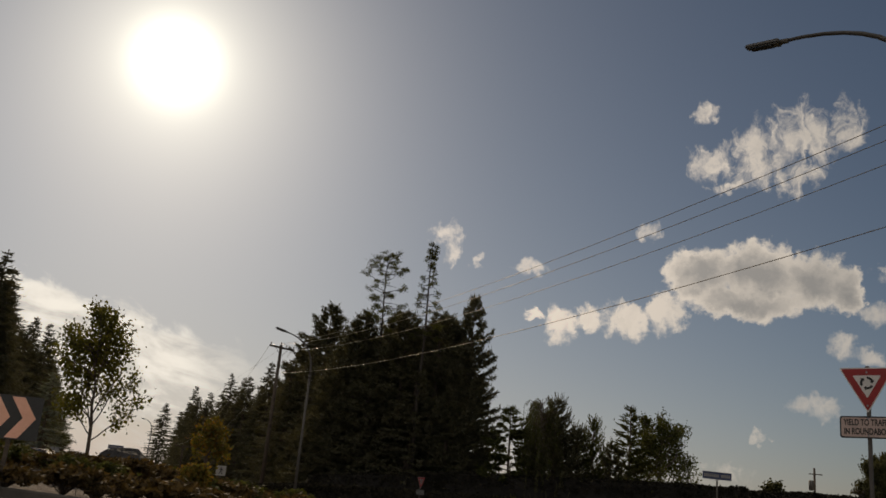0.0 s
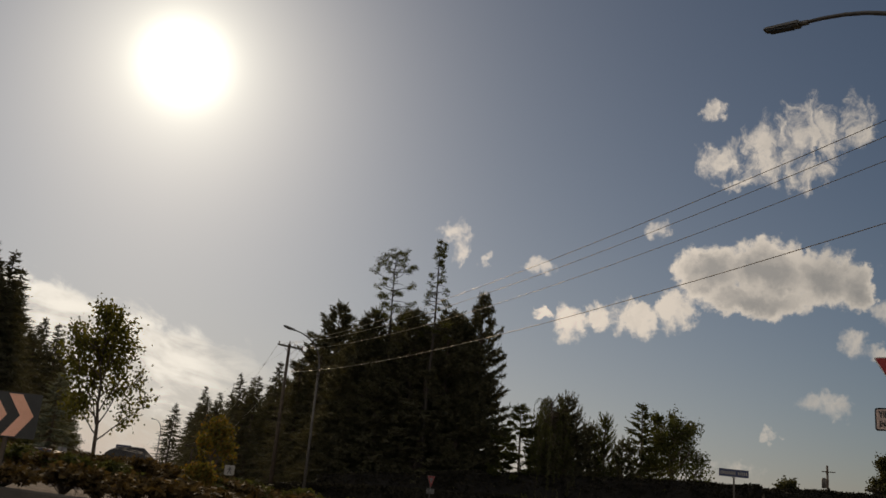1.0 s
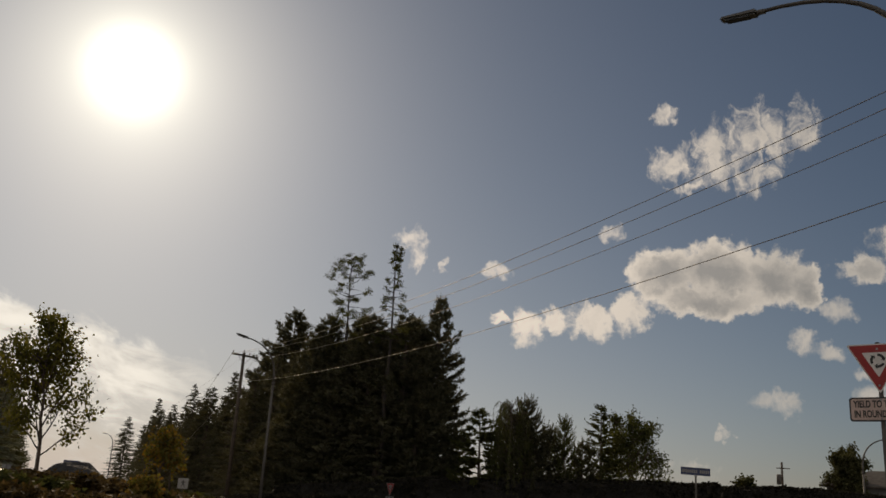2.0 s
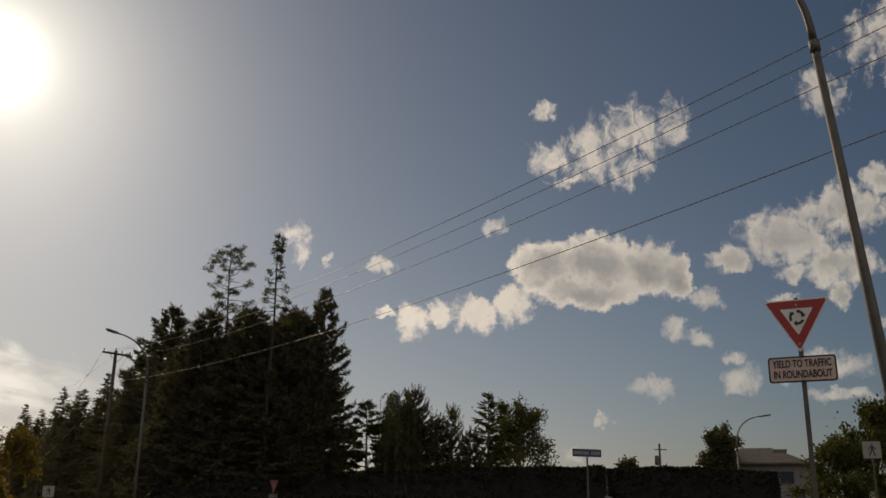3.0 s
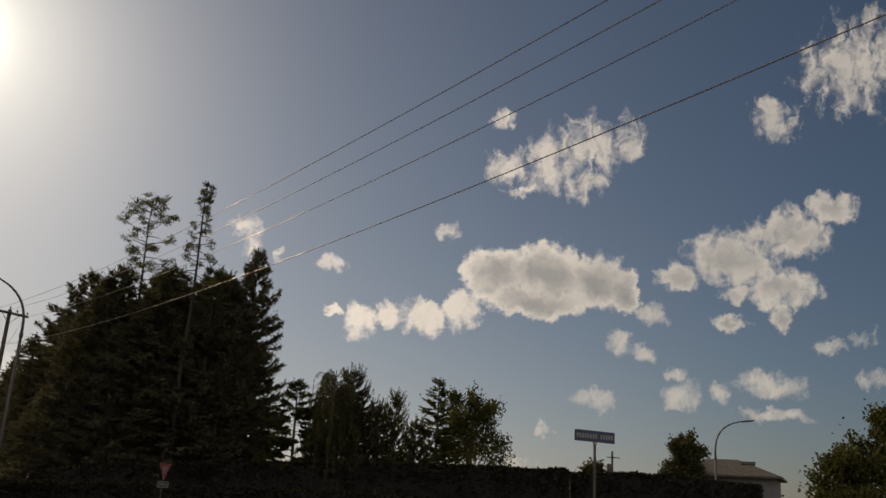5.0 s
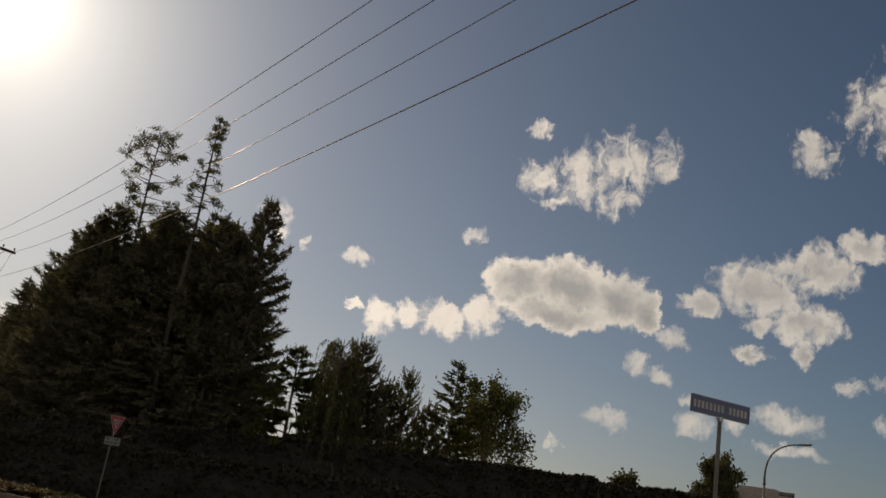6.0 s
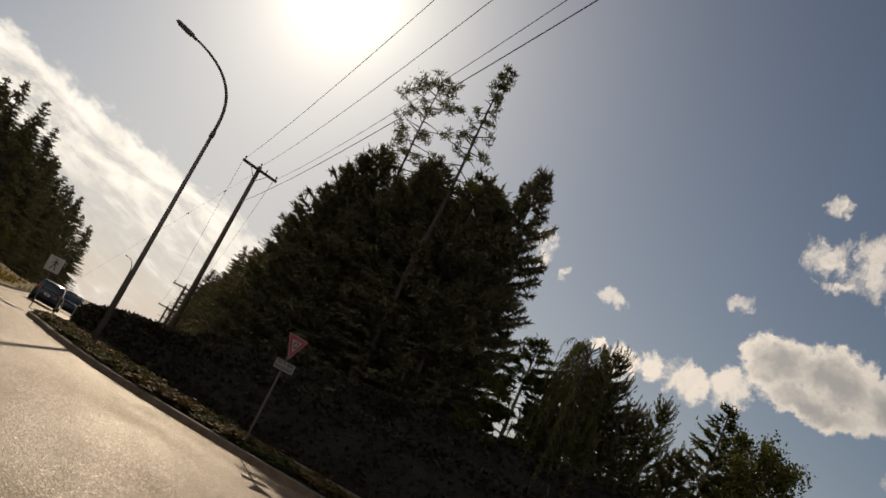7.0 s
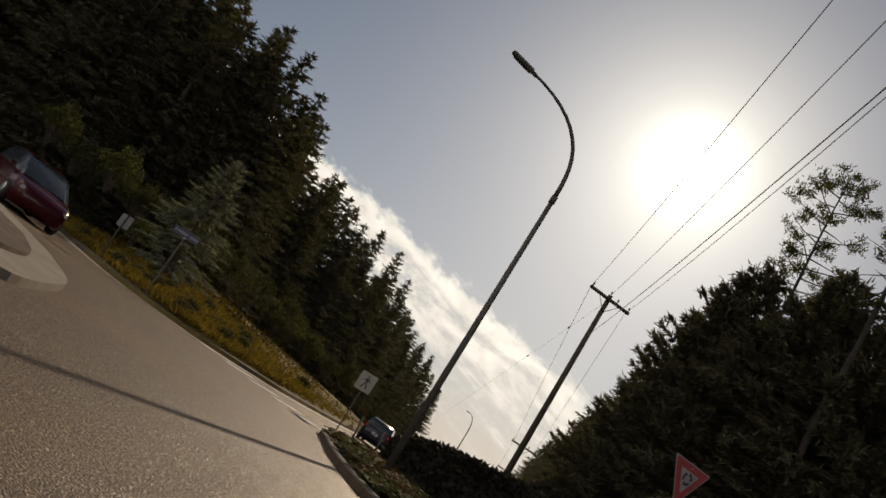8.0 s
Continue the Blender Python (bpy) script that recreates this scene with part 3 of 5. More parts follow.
isle = verge("central_island", ring(10.1), M_SOIL, 0.32, "low planted mound in the middle of the roundabout", mound)
kerb(ring(10.25), isle, True, lift=0.3, inner=1)

# the splitter island of the next arm
SPLIT = smooth_line([(-14.2, 38.6), (-11.2, 37.3), (-9.2, 35.8), (-8.2, 34.7), (-9.0, 34.2), (-11, 34.6), (-16, 36), (-30, 39.5), (-30, 42), (-20, 40.2), (-14.2, 38.6)], 5)
split = verge("splitter_island", [tuple(p) for p in SPLIT[:-1]], M_APRON, 0.10, "pale concrete splitter island with a rounded nose")
nose = verge("splitter_top", [tuple(p) for p in smooth_line([(-13.6, 37.7), (-11.2, 36.6), (-9.9, 35.5), (-10.2, 35.1), (-12.5, 35.5), (-28, 39.6), (-28, 41), (-13.6, 37.7)], 5)[:-1]], M_SOIL, 0.16, "mulched bed on the splitter island")


# ---- trees ----
def spray_mesh(name, bases, ways, sizes, widths, material, rng, droop=0.25):
    """Narrow leaf blades of four corners each, set at bases along ways."""
    bases, ways = np.asarray(bases), np.asarray(ways)
    n = len(bases)
    ways = ways / np.linalg.norm(ways, axis=1, keepdims=True)
    rnd = rng.normal(size=(n, 3))
    side = np.cross(ways, rnd)
    side /= np.linalg.norm(side, axis=1, keepdims=True) + 1e-9
    sizes, widths = np.asarray(sizes)[:, None], np.asarray(widths)[:, None]
    mid = bases + ways * sizes * 0.45
    tip = bases + ways * sizes - np.array([0, 0, 1.0]) * sizes * droop
    verts = np.empty((n * 4, 3))
    verts[0::4], verts[1::4], verts[2::4], verts[3::4] = bases, mid + side * widths, tip, mid - side * widths
    me = bpy.data.meshes.new(name)
    me.vertices.add(n * 4)
    me.vertices.foreach_set("co", verts.ravel())
    me.loops.add(n * 4)
    me.loops.foreach_set("vertex_index", np.arange(n * 4, dtype=np.int32))
    me.polygons.add(n)
    me.polygons.foreach_set("loop_start", np.arange(0, n * 4, 4, dtype=np.int32))
    me.update(calc_edges=True)
    me.materials.append(material)
    return me


def limbs_mesh(name, limbs, material, sides=4):
    verts, faces = [], []
    for points, radii in limbs:
        v, f = tube_data(points, radii, sides, False)
        faces += [tuple(i + len(verts) for i in q) for q in f]
        verts += v
    return mesh_of(name, verts, faces, material, True)


def needle_mesh(name, bases, ways, sizes, widths, material, rng):
    """Pointed sprays of three corners each, set at bases along ways."""
    bases, ways = np.asarray(bases), np.asarray(ways)
    n = len(bases)
    ways = ways / np.linalg.norm(ways, axis=1, keepdims=True)
    side = np.cross(ways, rng.normal(size=(n, 3)) + np.array([0, 0, 1.2]))
    side /= np.linalg.norm(side, axis=1, keepdims=True) + 1e-9
    sizes, widths = np.asarray(sizes)[:, None], np.asarray(widths)[:, None]
    verts = np.empty((n * 3, 3))
    verts[0::3], verts[1::3], verts[2::3] = bases - side * widths, bases + side * widths, bases + ways * sizes
    me = bpy.data.meshes.new(name)
    me.vertices.add(n * 3)
    me.vertices.foreach_set("co", verts.ravel())
    me.loops.add(n * 3)
    me.loops.foreach_set("vertex_index", np.arange(n * 3, dtype=np.int32))
    me.polygons.add(n)
    me.polygons.foreach_set("loop_start", np.arange(0, n * 3, 3, dtype=np.int32))
    me.update(calc_edges=True)
    me.materials.append(material)
    return me


def conifer(height, spread, seed, label, needles=None, base=0.06, levels=44, per=7, sprays=58, lift=0.0, shape=0.75, blade=0.5, group="", wild=0.25, tuft=0.0, slim=0.12, candle=0.0, droop=0.62, fill=0.25, stray=0.22, clump=0):
    """A conifer: a tapered trunk, whorls of branches, each a frond of pointed needle sprays."""
    rng = np.random.default_rng(seed)
    tree = thing("conifer", Matrix(), label, "tree", group)
    bend = rng.normal(size=2) * 0.012 * height

    def axis(h):
        t = h / height
        return Vector((bend[0] * t * t, bend[1] * t * t, h))

    top = [axis(height * k / 10) for k in range(11)]
    bases, ways, sizes, widths = [], [], [], []
    limbs, boughs = [(top, [0.016 * height * (1 - k / 10.5) + 0.015 for k in range(11)])], []

    def spray(p, w, size, width):
        bases.append(p)
        ways.append(w)
        sizes.append(size)
        widths.append(width)

    for lv in range(levels):
        for b in range(per):
            t = base + (1 - base) * (lv + rng.uniform(-0.9, 0.9)) / levels
            t = min(max(t, base), 0.985)
            f = (t - base) / (1 - base)
            reach = spread * (1 - f ** (1 / shape)) ** 0.9 * (0.55 + 0.45 * min(1, f * 9 + 0.3)) + 0.16
            az = 2 * math.pi * (b / per + rng.uniform(-0.2, 0.2) + lv * 0.381)
            long = reach * rng.uniform(1 - wild, 1 + wild)
            out = Vector((math.cos(az), math.sin(az), 0))
            root = axis(t * height)
            up = 0.25 + 0.5 * t + lift + rng.uniform(-stray, stray)
            line = []
            for k in range(4):
                s = k / 3
                line.append(root + out * long * s + Vector((0, 0, long * (up * s * 0.55 - droop * s * s + 0.36 * s ** 3 + lift * s * s))))
            boughs.append((line, [0.012 * height * (1 - t) * 0.3 + 0.01, 0.011, 0.008, 0.004]))
            count = max(6, int(sprays * (0.3 + 0.7 * long / (spread + 0.01))))
            for _ in range(count):
                s = rng.uniform(0.1, 1.0) ** (0.8 - 0.5 * tuft)
                i = min(2, int(s * 3))
                p = line[i].lerp(line[i + 1], s * 3 - i)
                d = (line[i + 1] - line[i]).normalized()
                turn = rng.choice((-1, 1)) * rng.uniform(0.1, 1.25) * (1.15 - (0.45 - 0.3 * tuft) * s)
                c, q = math.cos(turn), math.sin(turn)
                w = (d.x * c - d.y * q, d.x * q + d.y * c, d.z + rng.uniform(-0.95, 0.35) * (1 - tuft) + rng.uniform(-1.2, 0.8) * tuft)
                size = blade * rng.uniform(0.6, 1.2) * (1.15 - (0.65 - 0.4 * tuft) * s) * (0.5 + 0.5 * min(1, long / 1.6))
                wide = slim * rng.uniform(0.7, 1.3)
                if s < 0.6 and rng.uniform() < fill:
                    wide = 0.3
                spray(p, w, size, size * wide)
            spray(line[3], (line[3] - line[2]).normalized() + Vector((0, 0, 0.15)), blade * 0.5, 0.03)
            for _ in range(clump):
                p = line[3].lerp(line[2], rng.uniform(0.0, 0.6)) + Vector(rng.normal(size=3)) * 0.1
                spray(p, rng.normal(size=3) + np.array([out.x * 0.8, out.y * 0.8, 0.35]), blade * rng.uniform(0.5, 0.9), 0.045)
            if candle:
                tip, tall = line[3], candle * rng.uniform(0.6, 1.3)
                lean = (out * 0.35 + Vector((rng.normal() * 0.12, rng.normal() * 0.12, 1.0))).normalized()
                for k in range(18):
                    a = k * 2.4
                    spray(tip + lean * tall * k / 18, lean * 0.9 + Vector((math.cos(a), math.sin(a), 0.1)) * 0.6, 0.13, 0.018)
    for k in range(26):
        a = k * 2.4
        spray(axis(height * (0.93 + 0.0027 * k)), (math.cos(a) * 0.7, math.sin(a) * 0.7, 0.7), blade * (0.62 - 0.015 * k), 0.03)
    v1, f1 = tube_data(*limbs[0], 7, False)
    for points, radii in boughs:
        v2, f2 = tube_data(points, radii, 3, False)
        f1 += [tuple(i + len(v1) for i in q) for q in f2]
        v1 += v2
    part("trunk", mesh_of("trunk", v1, f1, M_BARK, True), None, tree)
    part("crown", needle_mesh("crown", bases, ways, sizes, widths, needles or M_NEEDLE, rng), None, tree)
    return tree


def grow(rng, start, way, length, radius, depth, limbs, ends, spread=0.55, twigs=3, rise=0.15):
    """Limbs that fork until they are twigs; ends gathers where leaves sit."""
    points = [start]
    d = way.normalized()
    for k in range(4):
        d = (d + Vector(rng.normal(size=3)) * (0.13 if rise else 0.06) + Vector((0, 0, rise * 0.3))).normalized()
        points.append(points[-1] + d * length / 4)
    limbs.append((points, [radius * (1 - 0.12 * k) for k in range(5)]))
    if depth <= 1:
        ends += points[1:]
    if depth == 0:
        return
    for k in range(twigs):
        at = points[2 + (k % 3)] if k < twigs - 1 else points[4]
        side = Vector(rng.normal(size=3))
        side = (side - d * side.dot(d)).normalized()
        grow(rng, at, (d * (1 - spread * 0.6) + side * spread + Vector((0, 0, rise))), length * rng.uniform(0.55, 0.8), radius * 0.55, depth - 1, limbs, ends, spread, twigs, rise)


def broadleaf(name, height, seed, label, leaves, trunk=0.3, radius=0.09, depth=4, per=7, leaf=0.13, spread=0.6, twigs=3, rise=0.12, cloud=0.32, first=0.33, boughs=7, group="", hang=0.3, slim=0.36):
    """A broad-leaved tree: trunk, forking limbs and loose leaves round the twigs."""
    rng = np.random.default_rng(seed)
    tree = thing(name, Matrix(), label, "tree", group)
    top = [Vector((rng.normal() * 0.01 * k, rng.normal() * 0.01 * k, height * 0.86 * k / 8)) for k in range(9)]
    limbs, ends = [(top, [radius * (1 - k / 9) + 0.012 for k in range(9)])], []
    for k in range(boughs):
        t = trunk + (0.92 - trunk) * k / (boughs - 1)
        i = min(7, int(t * 8))
        p = top[i].lerp(top[i + 1], t * 8 - i)
        az = k * 2.4 + rng.uniform(-0.4, 0.4)
        grow(rng, p, Vector((math.cos(az), math.sin(az), 0.7 + 0.5 * t)), height * first * (1.15 - 0.9 * max(0.0, t - 0.4) - 0.5 * max(0.0, 0.4 - t)) * 0.5, radius * 0.42, depth - 2, limbs, ends, spread, twigs, rise)
    grow(rng, top[7], Vector((0, 0, 1)), height * (0.14 if slim > 0.2 else 0.05), radius * 0.3, 2, limbs, ends, spread, twigs, 0.3)
    part("trunk", limbs_mesh("trunk", limbs, M_BARK, 5), None, tree)
    bases, ways, sizes, widths = [], [], [], []
    for e in ends:
        for _ in range(per):
            bases.append(e + Vector(rng.normal(size=3)) * cloud * 0.5)
            ways.append(Vector(rng.normal(size=3)) + Vector((0, 0, -hang)))
            size = leaf * rng.uniform(0.7, 1.4)
            sizes.append(size)
            widths.append(size * slim)
    part("crown", spray_mesh("crown", bases, ways, sizes, widths, leaves, rng, 0.1), None, tree)
    return tree


def stand(tree, x, y, scale=1.0, turn=0.0, tall=None, sink=0.1, lift=0.0):
    """The pose of a tree on the ground at x, y."""
    return Matrix.Translation((x, y, gz(x, y) - sink + lift)) @ pose(0, 0, 0, 0, 0, turn) @ Matrix.Diagonal((scale, scale, tall or scale, 1))


rng_place = random.Random(5)
WOODS = "firs of the woods along the exit road"
FIR = "dark green fir in a dense dark wood"
firs = [conifer(15, 3.1, 11, FIR, group=WOODS), conifer(14, 3.4, 12, FIR, group=WOODS, shape=0.85), conifer(13, 2.6, 13, FIR, group=WOODS, levels=38, wild=0.4),
        conifer(15, 2.9, 14, FIR, group=WOODS, shape=0.75, wild=0.35)]
heights = [15, 14, 13, 15]


def fir(kind, x, y, top, wide=1.0, turn=None):
    """A fir whose tip stands at the height top."""
    s = (top - gz(x, y)) / heights[kind]
    m = Matrix.Translation((x, y, gz(x, y) - 0.1)) @ pose(0, 0, 0, 0, 0, rng_place.uniform(0, 360) if turn is None else turn) @ Matrix.Diagonal((wide, wide, s, 1))
    return copy_thing(firs[kind], m)


TUFTED = "dark tufted fir at the front of the wood"
FRONT = "tall firs at the front of the wood"
tufted = [conifer(15, 3.3, 21, TUFTED, group=FRONT, shape=0.5, tuft=0.7, lift=0.05, wild=0.34, levels=62, per=6, sprays=110, blade=0.44, slim=0.14, fill=0.35, stray=0.42, droop=0.5, clump=16),
          conifer(14, 3.2, 22, TUFTED, group=FRONT, shape=0.45, tuft=0.7, lift=0.08, wild=0.36, levels=58, per=6, sprays=110, blade=0.44, slim=0.14, fill=0.35, stray=0.45, droop=0.5, clump=16)]
deep = [conifer(15, 3.2, 15, FIR, group=WOODS, levels=30, per=6, sprays=34, blade=0.75, slim=0.2, fill=0.5), conifer(14, 3.3, 16, FIR, group=WOODS, levels=30, per=6, sprays=34, blade=0.75, slim=0.2, fill=0.5)]
firs += tufted + deep
heights += [15, 14, 15, 14]
# the front of the wood, tree by tree: kind, place, height of the tip, width
for row in ((4, -3.5, 61.4, 16.2, 0.72), (5, -5.6, 60.4, 14.6, 1.05), (4, -8.4, 61.0, 14.6, 1.05), (5, -11.6, 63.6, 14.9, 1.0), (0, -13.0, 66.4, 13.4, 0.95), (5, -4.0, 60.0, 9.9, 0.62),
            (0, -14.6, 70.8, 14.2, 1.0), (5, -5.8, 63.2, 15.0, 1.2), (4, -9.8, 65.4, 15.4, 1.2), (5, -11.0, 69.0, 14.8, 1.1), (1, -7.0, 59.0, 10.5, 1.2), (4, -10.4, 60.4, 10.5, 0.9),
            (3, -4.4, 59.0, 8.5, 0.9), (4, -4.9, 62.6, 14.4, 1.05), (5, -23.0, 94.7, 21.6, 1.5), (1, -24.5, 98.5, 19.6, 1.3), (3, -28.5, 105.0, 18.8, 1.3), (2, -37.7, 120.0, 17.8, 1.3), (0, -40.3, 120.0, 15.3, 1.0), (3, -44.3, 125.0, 16.3, 1.1), (0, -65.0, 170.0, 17.2, 1.2), (2, -85.0, 210.0, 22.0, 1.4), (1, -104.8, 240.0, 19.3, 1.6), (1, -98.0, 236.0, 17.0, 1.6), (3, -76.0, 190.0, 16.0, 1.4), (1, -17.4, 75.5, 14.2, 1.1), (2, -13.0, 62.6, 9.0, 1.1),
            (5, -12.2, 64.0, 13.6, 0.95), (4, -13.4, 65.2, 11.2, 0.9), (5, -14.6, 66.6, 9.2, 0.85), (4, -15.6, 69.6, 8.8, 0.85), (5, -17.0, 72.0, 8.0, 0.8), (4, -18.4, 75.6, 8.4, 0.9), (6, -12.0, 67.6, 13.8, 1.2), (7, -15.4, 73.6, 13.0, 1.2), (7, -8.2, 63.4, 14.2, 1.3)):
    fir(*row)
# the row that follows the exit road
for k in range(18):
    t = k / 17
    x, y = -20.3 - 54 * t ** 1.2 + rng_place.uniform(-0.8, 0.8), 80 + 102 * t ** 1.2 + rng_place.uniform(-1.5, 1.5)
    fir(k % 4, x, y, 14.2 + rng_place.uniform(-1.6, 1.2), rng_place.uniform(0.95, 1.2))
    fir(6 + k % 2, x + 4.5, y + 3, 14.0 + rng_place.uniform(-1.5, 1.5), rng_place.uniform(1.0, 1.3))
# the wood on the bank across the exit road
EDGE = smooth_line([(-44.5, 50), (-43.5, 57.5), (-43, 61), (-51, 74), (-56, 87), (-66.5, 110), (-81, 137), (-108, 189)], 5)
for k, p in enumerate(EDGE):
    t = k / (len(EDGE) - 1)
    x, y = p.x + 1.9 + rng_place.uniform(-1.2, 1.2), p.y + rng_place.uniform(-1.2, 1.2)
    fir(k % 4, x, y, 15.6 + 1.8 * min(1.0, 3.5 * t) + rng_place.uniform(-2.0, 1.0) - 1.0 * t, rng_place.uniform(1.0, 1.25))
    fir(6 + k % 2, x - 5.5, y + rng_place.uniform(-1, 1), 17.5 + rng_place.uniform(-1.5, 2.0), rng_place.uniform(1.1, 1.35))
    if k < 12:
        fir(6 + k % 2, x - 11, y - 1, 19.5 + rng_place.uniform(-1.5, 2.0), rng_place.uniform(1.2, 1.4))
for x, y, top, wide in ((-47, 44, 18.5, 1.3), (-53, 46, 20, 1.4), (-58, 40, 20, 1.4), (-64, 47, 20, 1.4), (-40.5, 52.5, 9, 0.8)):
    fir(int(top) % 4, x, y, top, wide)
for ob in firs:
    ob.matrix_basis = stand(ob, -62 - 3 * firs.index(ob), 62 + 5 * firs.index(ob), 1.1)

# two tall old pines with open, thin tops
def old_pine(height, crown, spread, seed, label, round_top, pads, needles):
    """A tall bare trunk whose upper boughs fork and end in flat pads of needles."""
    rng = np.random.default_rng(seed)
    tree = thing("old_pine", Matrix(), label, "tree", "old pines over the wood")
    bend = rng.normal(size=2) * 0.01 * height
    spine = [Vector((bend[0] * (k / 12) ** 2 + 0.05 * math.sin(k), bend[1] * (k / 12) ** 2, height * k / 12)) for k in range(13)]
    limbs = [(spine, [0.18 * (1 - k / 12.6) + 0.012 for k in range(13)])]
    bases, ways, sizes = [], [], []

    def pad(p, wide, count):
        for _ in range(count):
            off = Vector(rng.normal(size=3)) * wide
            off.z *= 0.5
            bases.append(p + off)
            ways.append(rng.normal(size=3) + np.array([0, 0, 0.5]))
            sizes.append(rng.uniform(0.12, 0.26))

    count = int(crown / 0.17)
    for k in range(count):
        f = (k + rng.uniform(-0.4, 0.4)) / count
        f = min(max(f, 0.0), 0.99)
        h = height - crown * (1 - f)
        i = min(11, int(h / height * 12))
        root = spine[i].lerp(spine[i + 1], h / height * 12 - i)
        wide = math.sqrt(max(0.05, 1 - ((f - 0.4) / 0.66) ** 2)) if round_top else 0.14 + 0.86 * (1 - f) ** 1.3
        long = spread * wide * rng.uniform(0.45, 1.1)
        az = k * 2.4 + rng.uniform(-0.5, 0.5)
        out = Vector((math.cos(az), math.sin(az), 0))
        climb = rng.uniform(0.1, 0.75) if round_top else rng.uniform(-0.35, 0.4)
        mid = root + out * long * 0.55 + Vector((0, 0, long * climb * 0.3 + rng.normal() * 0.05))
        end = root + out * long + Vector((0, 0, long * climb * (0.75 if round_top else 0.4)))
        limbs.append(([root, mid, end], [0.035, 0.022, 0.009]))
        if rng.uniform() > needles:
            continue
        for _ in range(pads):
            s = rng.uniform(0.35, 1.0)
            p = mid.lerp(end, (s - 0.35) / 0.65)
            side = Vector((-out.y, out.x, 0)) * rng.choice((-1, 1)) * rng.uniform(0.2, 0.7) * (0.35 + 0.25 * long) + out * 0.2 + Vector((0, 0, rng.uniform(-0.1, 0.25)))
            if not round_top:
                side = side * 0.5 + Vector((0, 0, -rng.uniform(0.0, 0.3)))
            limbs.append(([p, p + side * 0.6, p + side], [0.012, 0.008, 0.004]))
            pad(p + side, 0.13 if round_top else 0.09, 30 if round_top else 16)
    part("trunk", limbs_mesh("trunk", limbs, M_BARK_DARK, 4), None, tree)
    part("crown", needle_mesh("crown", bases, ways, sizes, [0.03] * len(bases), M_NEEDLE_OPEN, rng), None, tree)
    return tree


for x, y, top, crown, spread, seed, round_top, pads, needles in ((-10.5, 62.8, 19.3, 6.6, 1.75, 31, True, 5, 0.8), (-6.6, 58.4, 19.3, 7.0, 1.7, 33, False, 5, 0.7)):
    old = old_pine(top - gz(x, y) + 0.1, crown, spread, seed, "tall old pine with a thin open top over the wood", round_top, pads, needles)
    old.matrix_basis = stand(old, x, y)

# small trees behind the hedge
SMALL = {"stray": 0.3, "fill": 0.4, "clump": 2}
small = conifer(9.2, 2.1, 41, "small sparse conifer behind the hedge", M_NEEDLE_OPEN, 0.16, 30, 5, 190, 0.05, 0.7, 0.36, "", 0.5, 0.6, 0.14, stray=0.45, fill=0.35, clump=12)
small.matrix_basis = stand(small, 0.0, 57.9, 1.0, 0, (8.1 - gz(0.0, 57.9)) / 9.2)
spire = conifer(9.0, 1.15, 42, "narrow young pine with upright shoots", M_NEEDLE_OPEN, 0.08, 34, 6, 120, 0.45, 0.75, 0.26, "", 0.35, 0.4, 0.15, 0.5, **SMALL)
spire.matrix_basis = stand(spire, 5.45, 58.4, 1.0, 0, (7.7 - gz(5.6, 58.4)) / 9.0)
spruce = conifer(9.6, 2.4, 43, "young green spruce with a thin leader", M_NEEDLE_OPEN, 0.03, 36, 7, 120, 0.12, 0.8, 0.32, "", 0.4, 0.35, 0.14, **SMALL)
spruce.matrix_basis = stand(spruce, 7.9, 58.9, 1.0, 0, (8.9 - gz(7.9, 58.9)) / 9.6)
pine = conifer(10.4, 2.3, 45, "bushy pine with upright candle shoots behind the hedge", M_NEEDLE, 0.03, 40, 8, 150, 0.3, 0.5, 0.3, "", 0.3, 0.45, 0.16, 0.5, **SMALL)
pine.matrix_basis = stand(pine, 3.0, 58.4, 1.0, 0, (8.8 - gz(3.1, 58.4)) / 10.4)
low_fir = conifer(7.0, 1.9, 39, "low dark pine among small trees behind the hedge", M_NEEDLE, 0.03, 32, 7, 150, 0.3, 0.55, 0.3, "", 0.35, 0.4, 0.16, 0.4, **SMALL)
low_fir.matrix_basis = stand(low_fir, 4.5, 58.6, 1.0, 0, (7.0 - gz(4.5, 58.6)) / 7.0)
low_pine = conifer(6.0, 1.2, 38, "small pine with upright shoots at the hedge", M_NEEDLE_OPEN, 0.05, 20, 6, 80, 0.4, 0.6, 0.26, "", 0.35, 0.3, 0.13, 0.45, **SMALL)
low_pine.matrix_basis = stand(low_pine, 1.15, 58.2, 1.0, 0, (5.9 - gz(1.15, 58.2)) / 6.0)
for x, y, top, wide in ((6.7, 58.6, 5.4, 0.85), (2.4, 59.4, 7.0, 1.1)):
    copy_thing(low_fir, stand(low_fir, x, y, wide, 70 * x, (top - gz(x, y)) / 7.0))


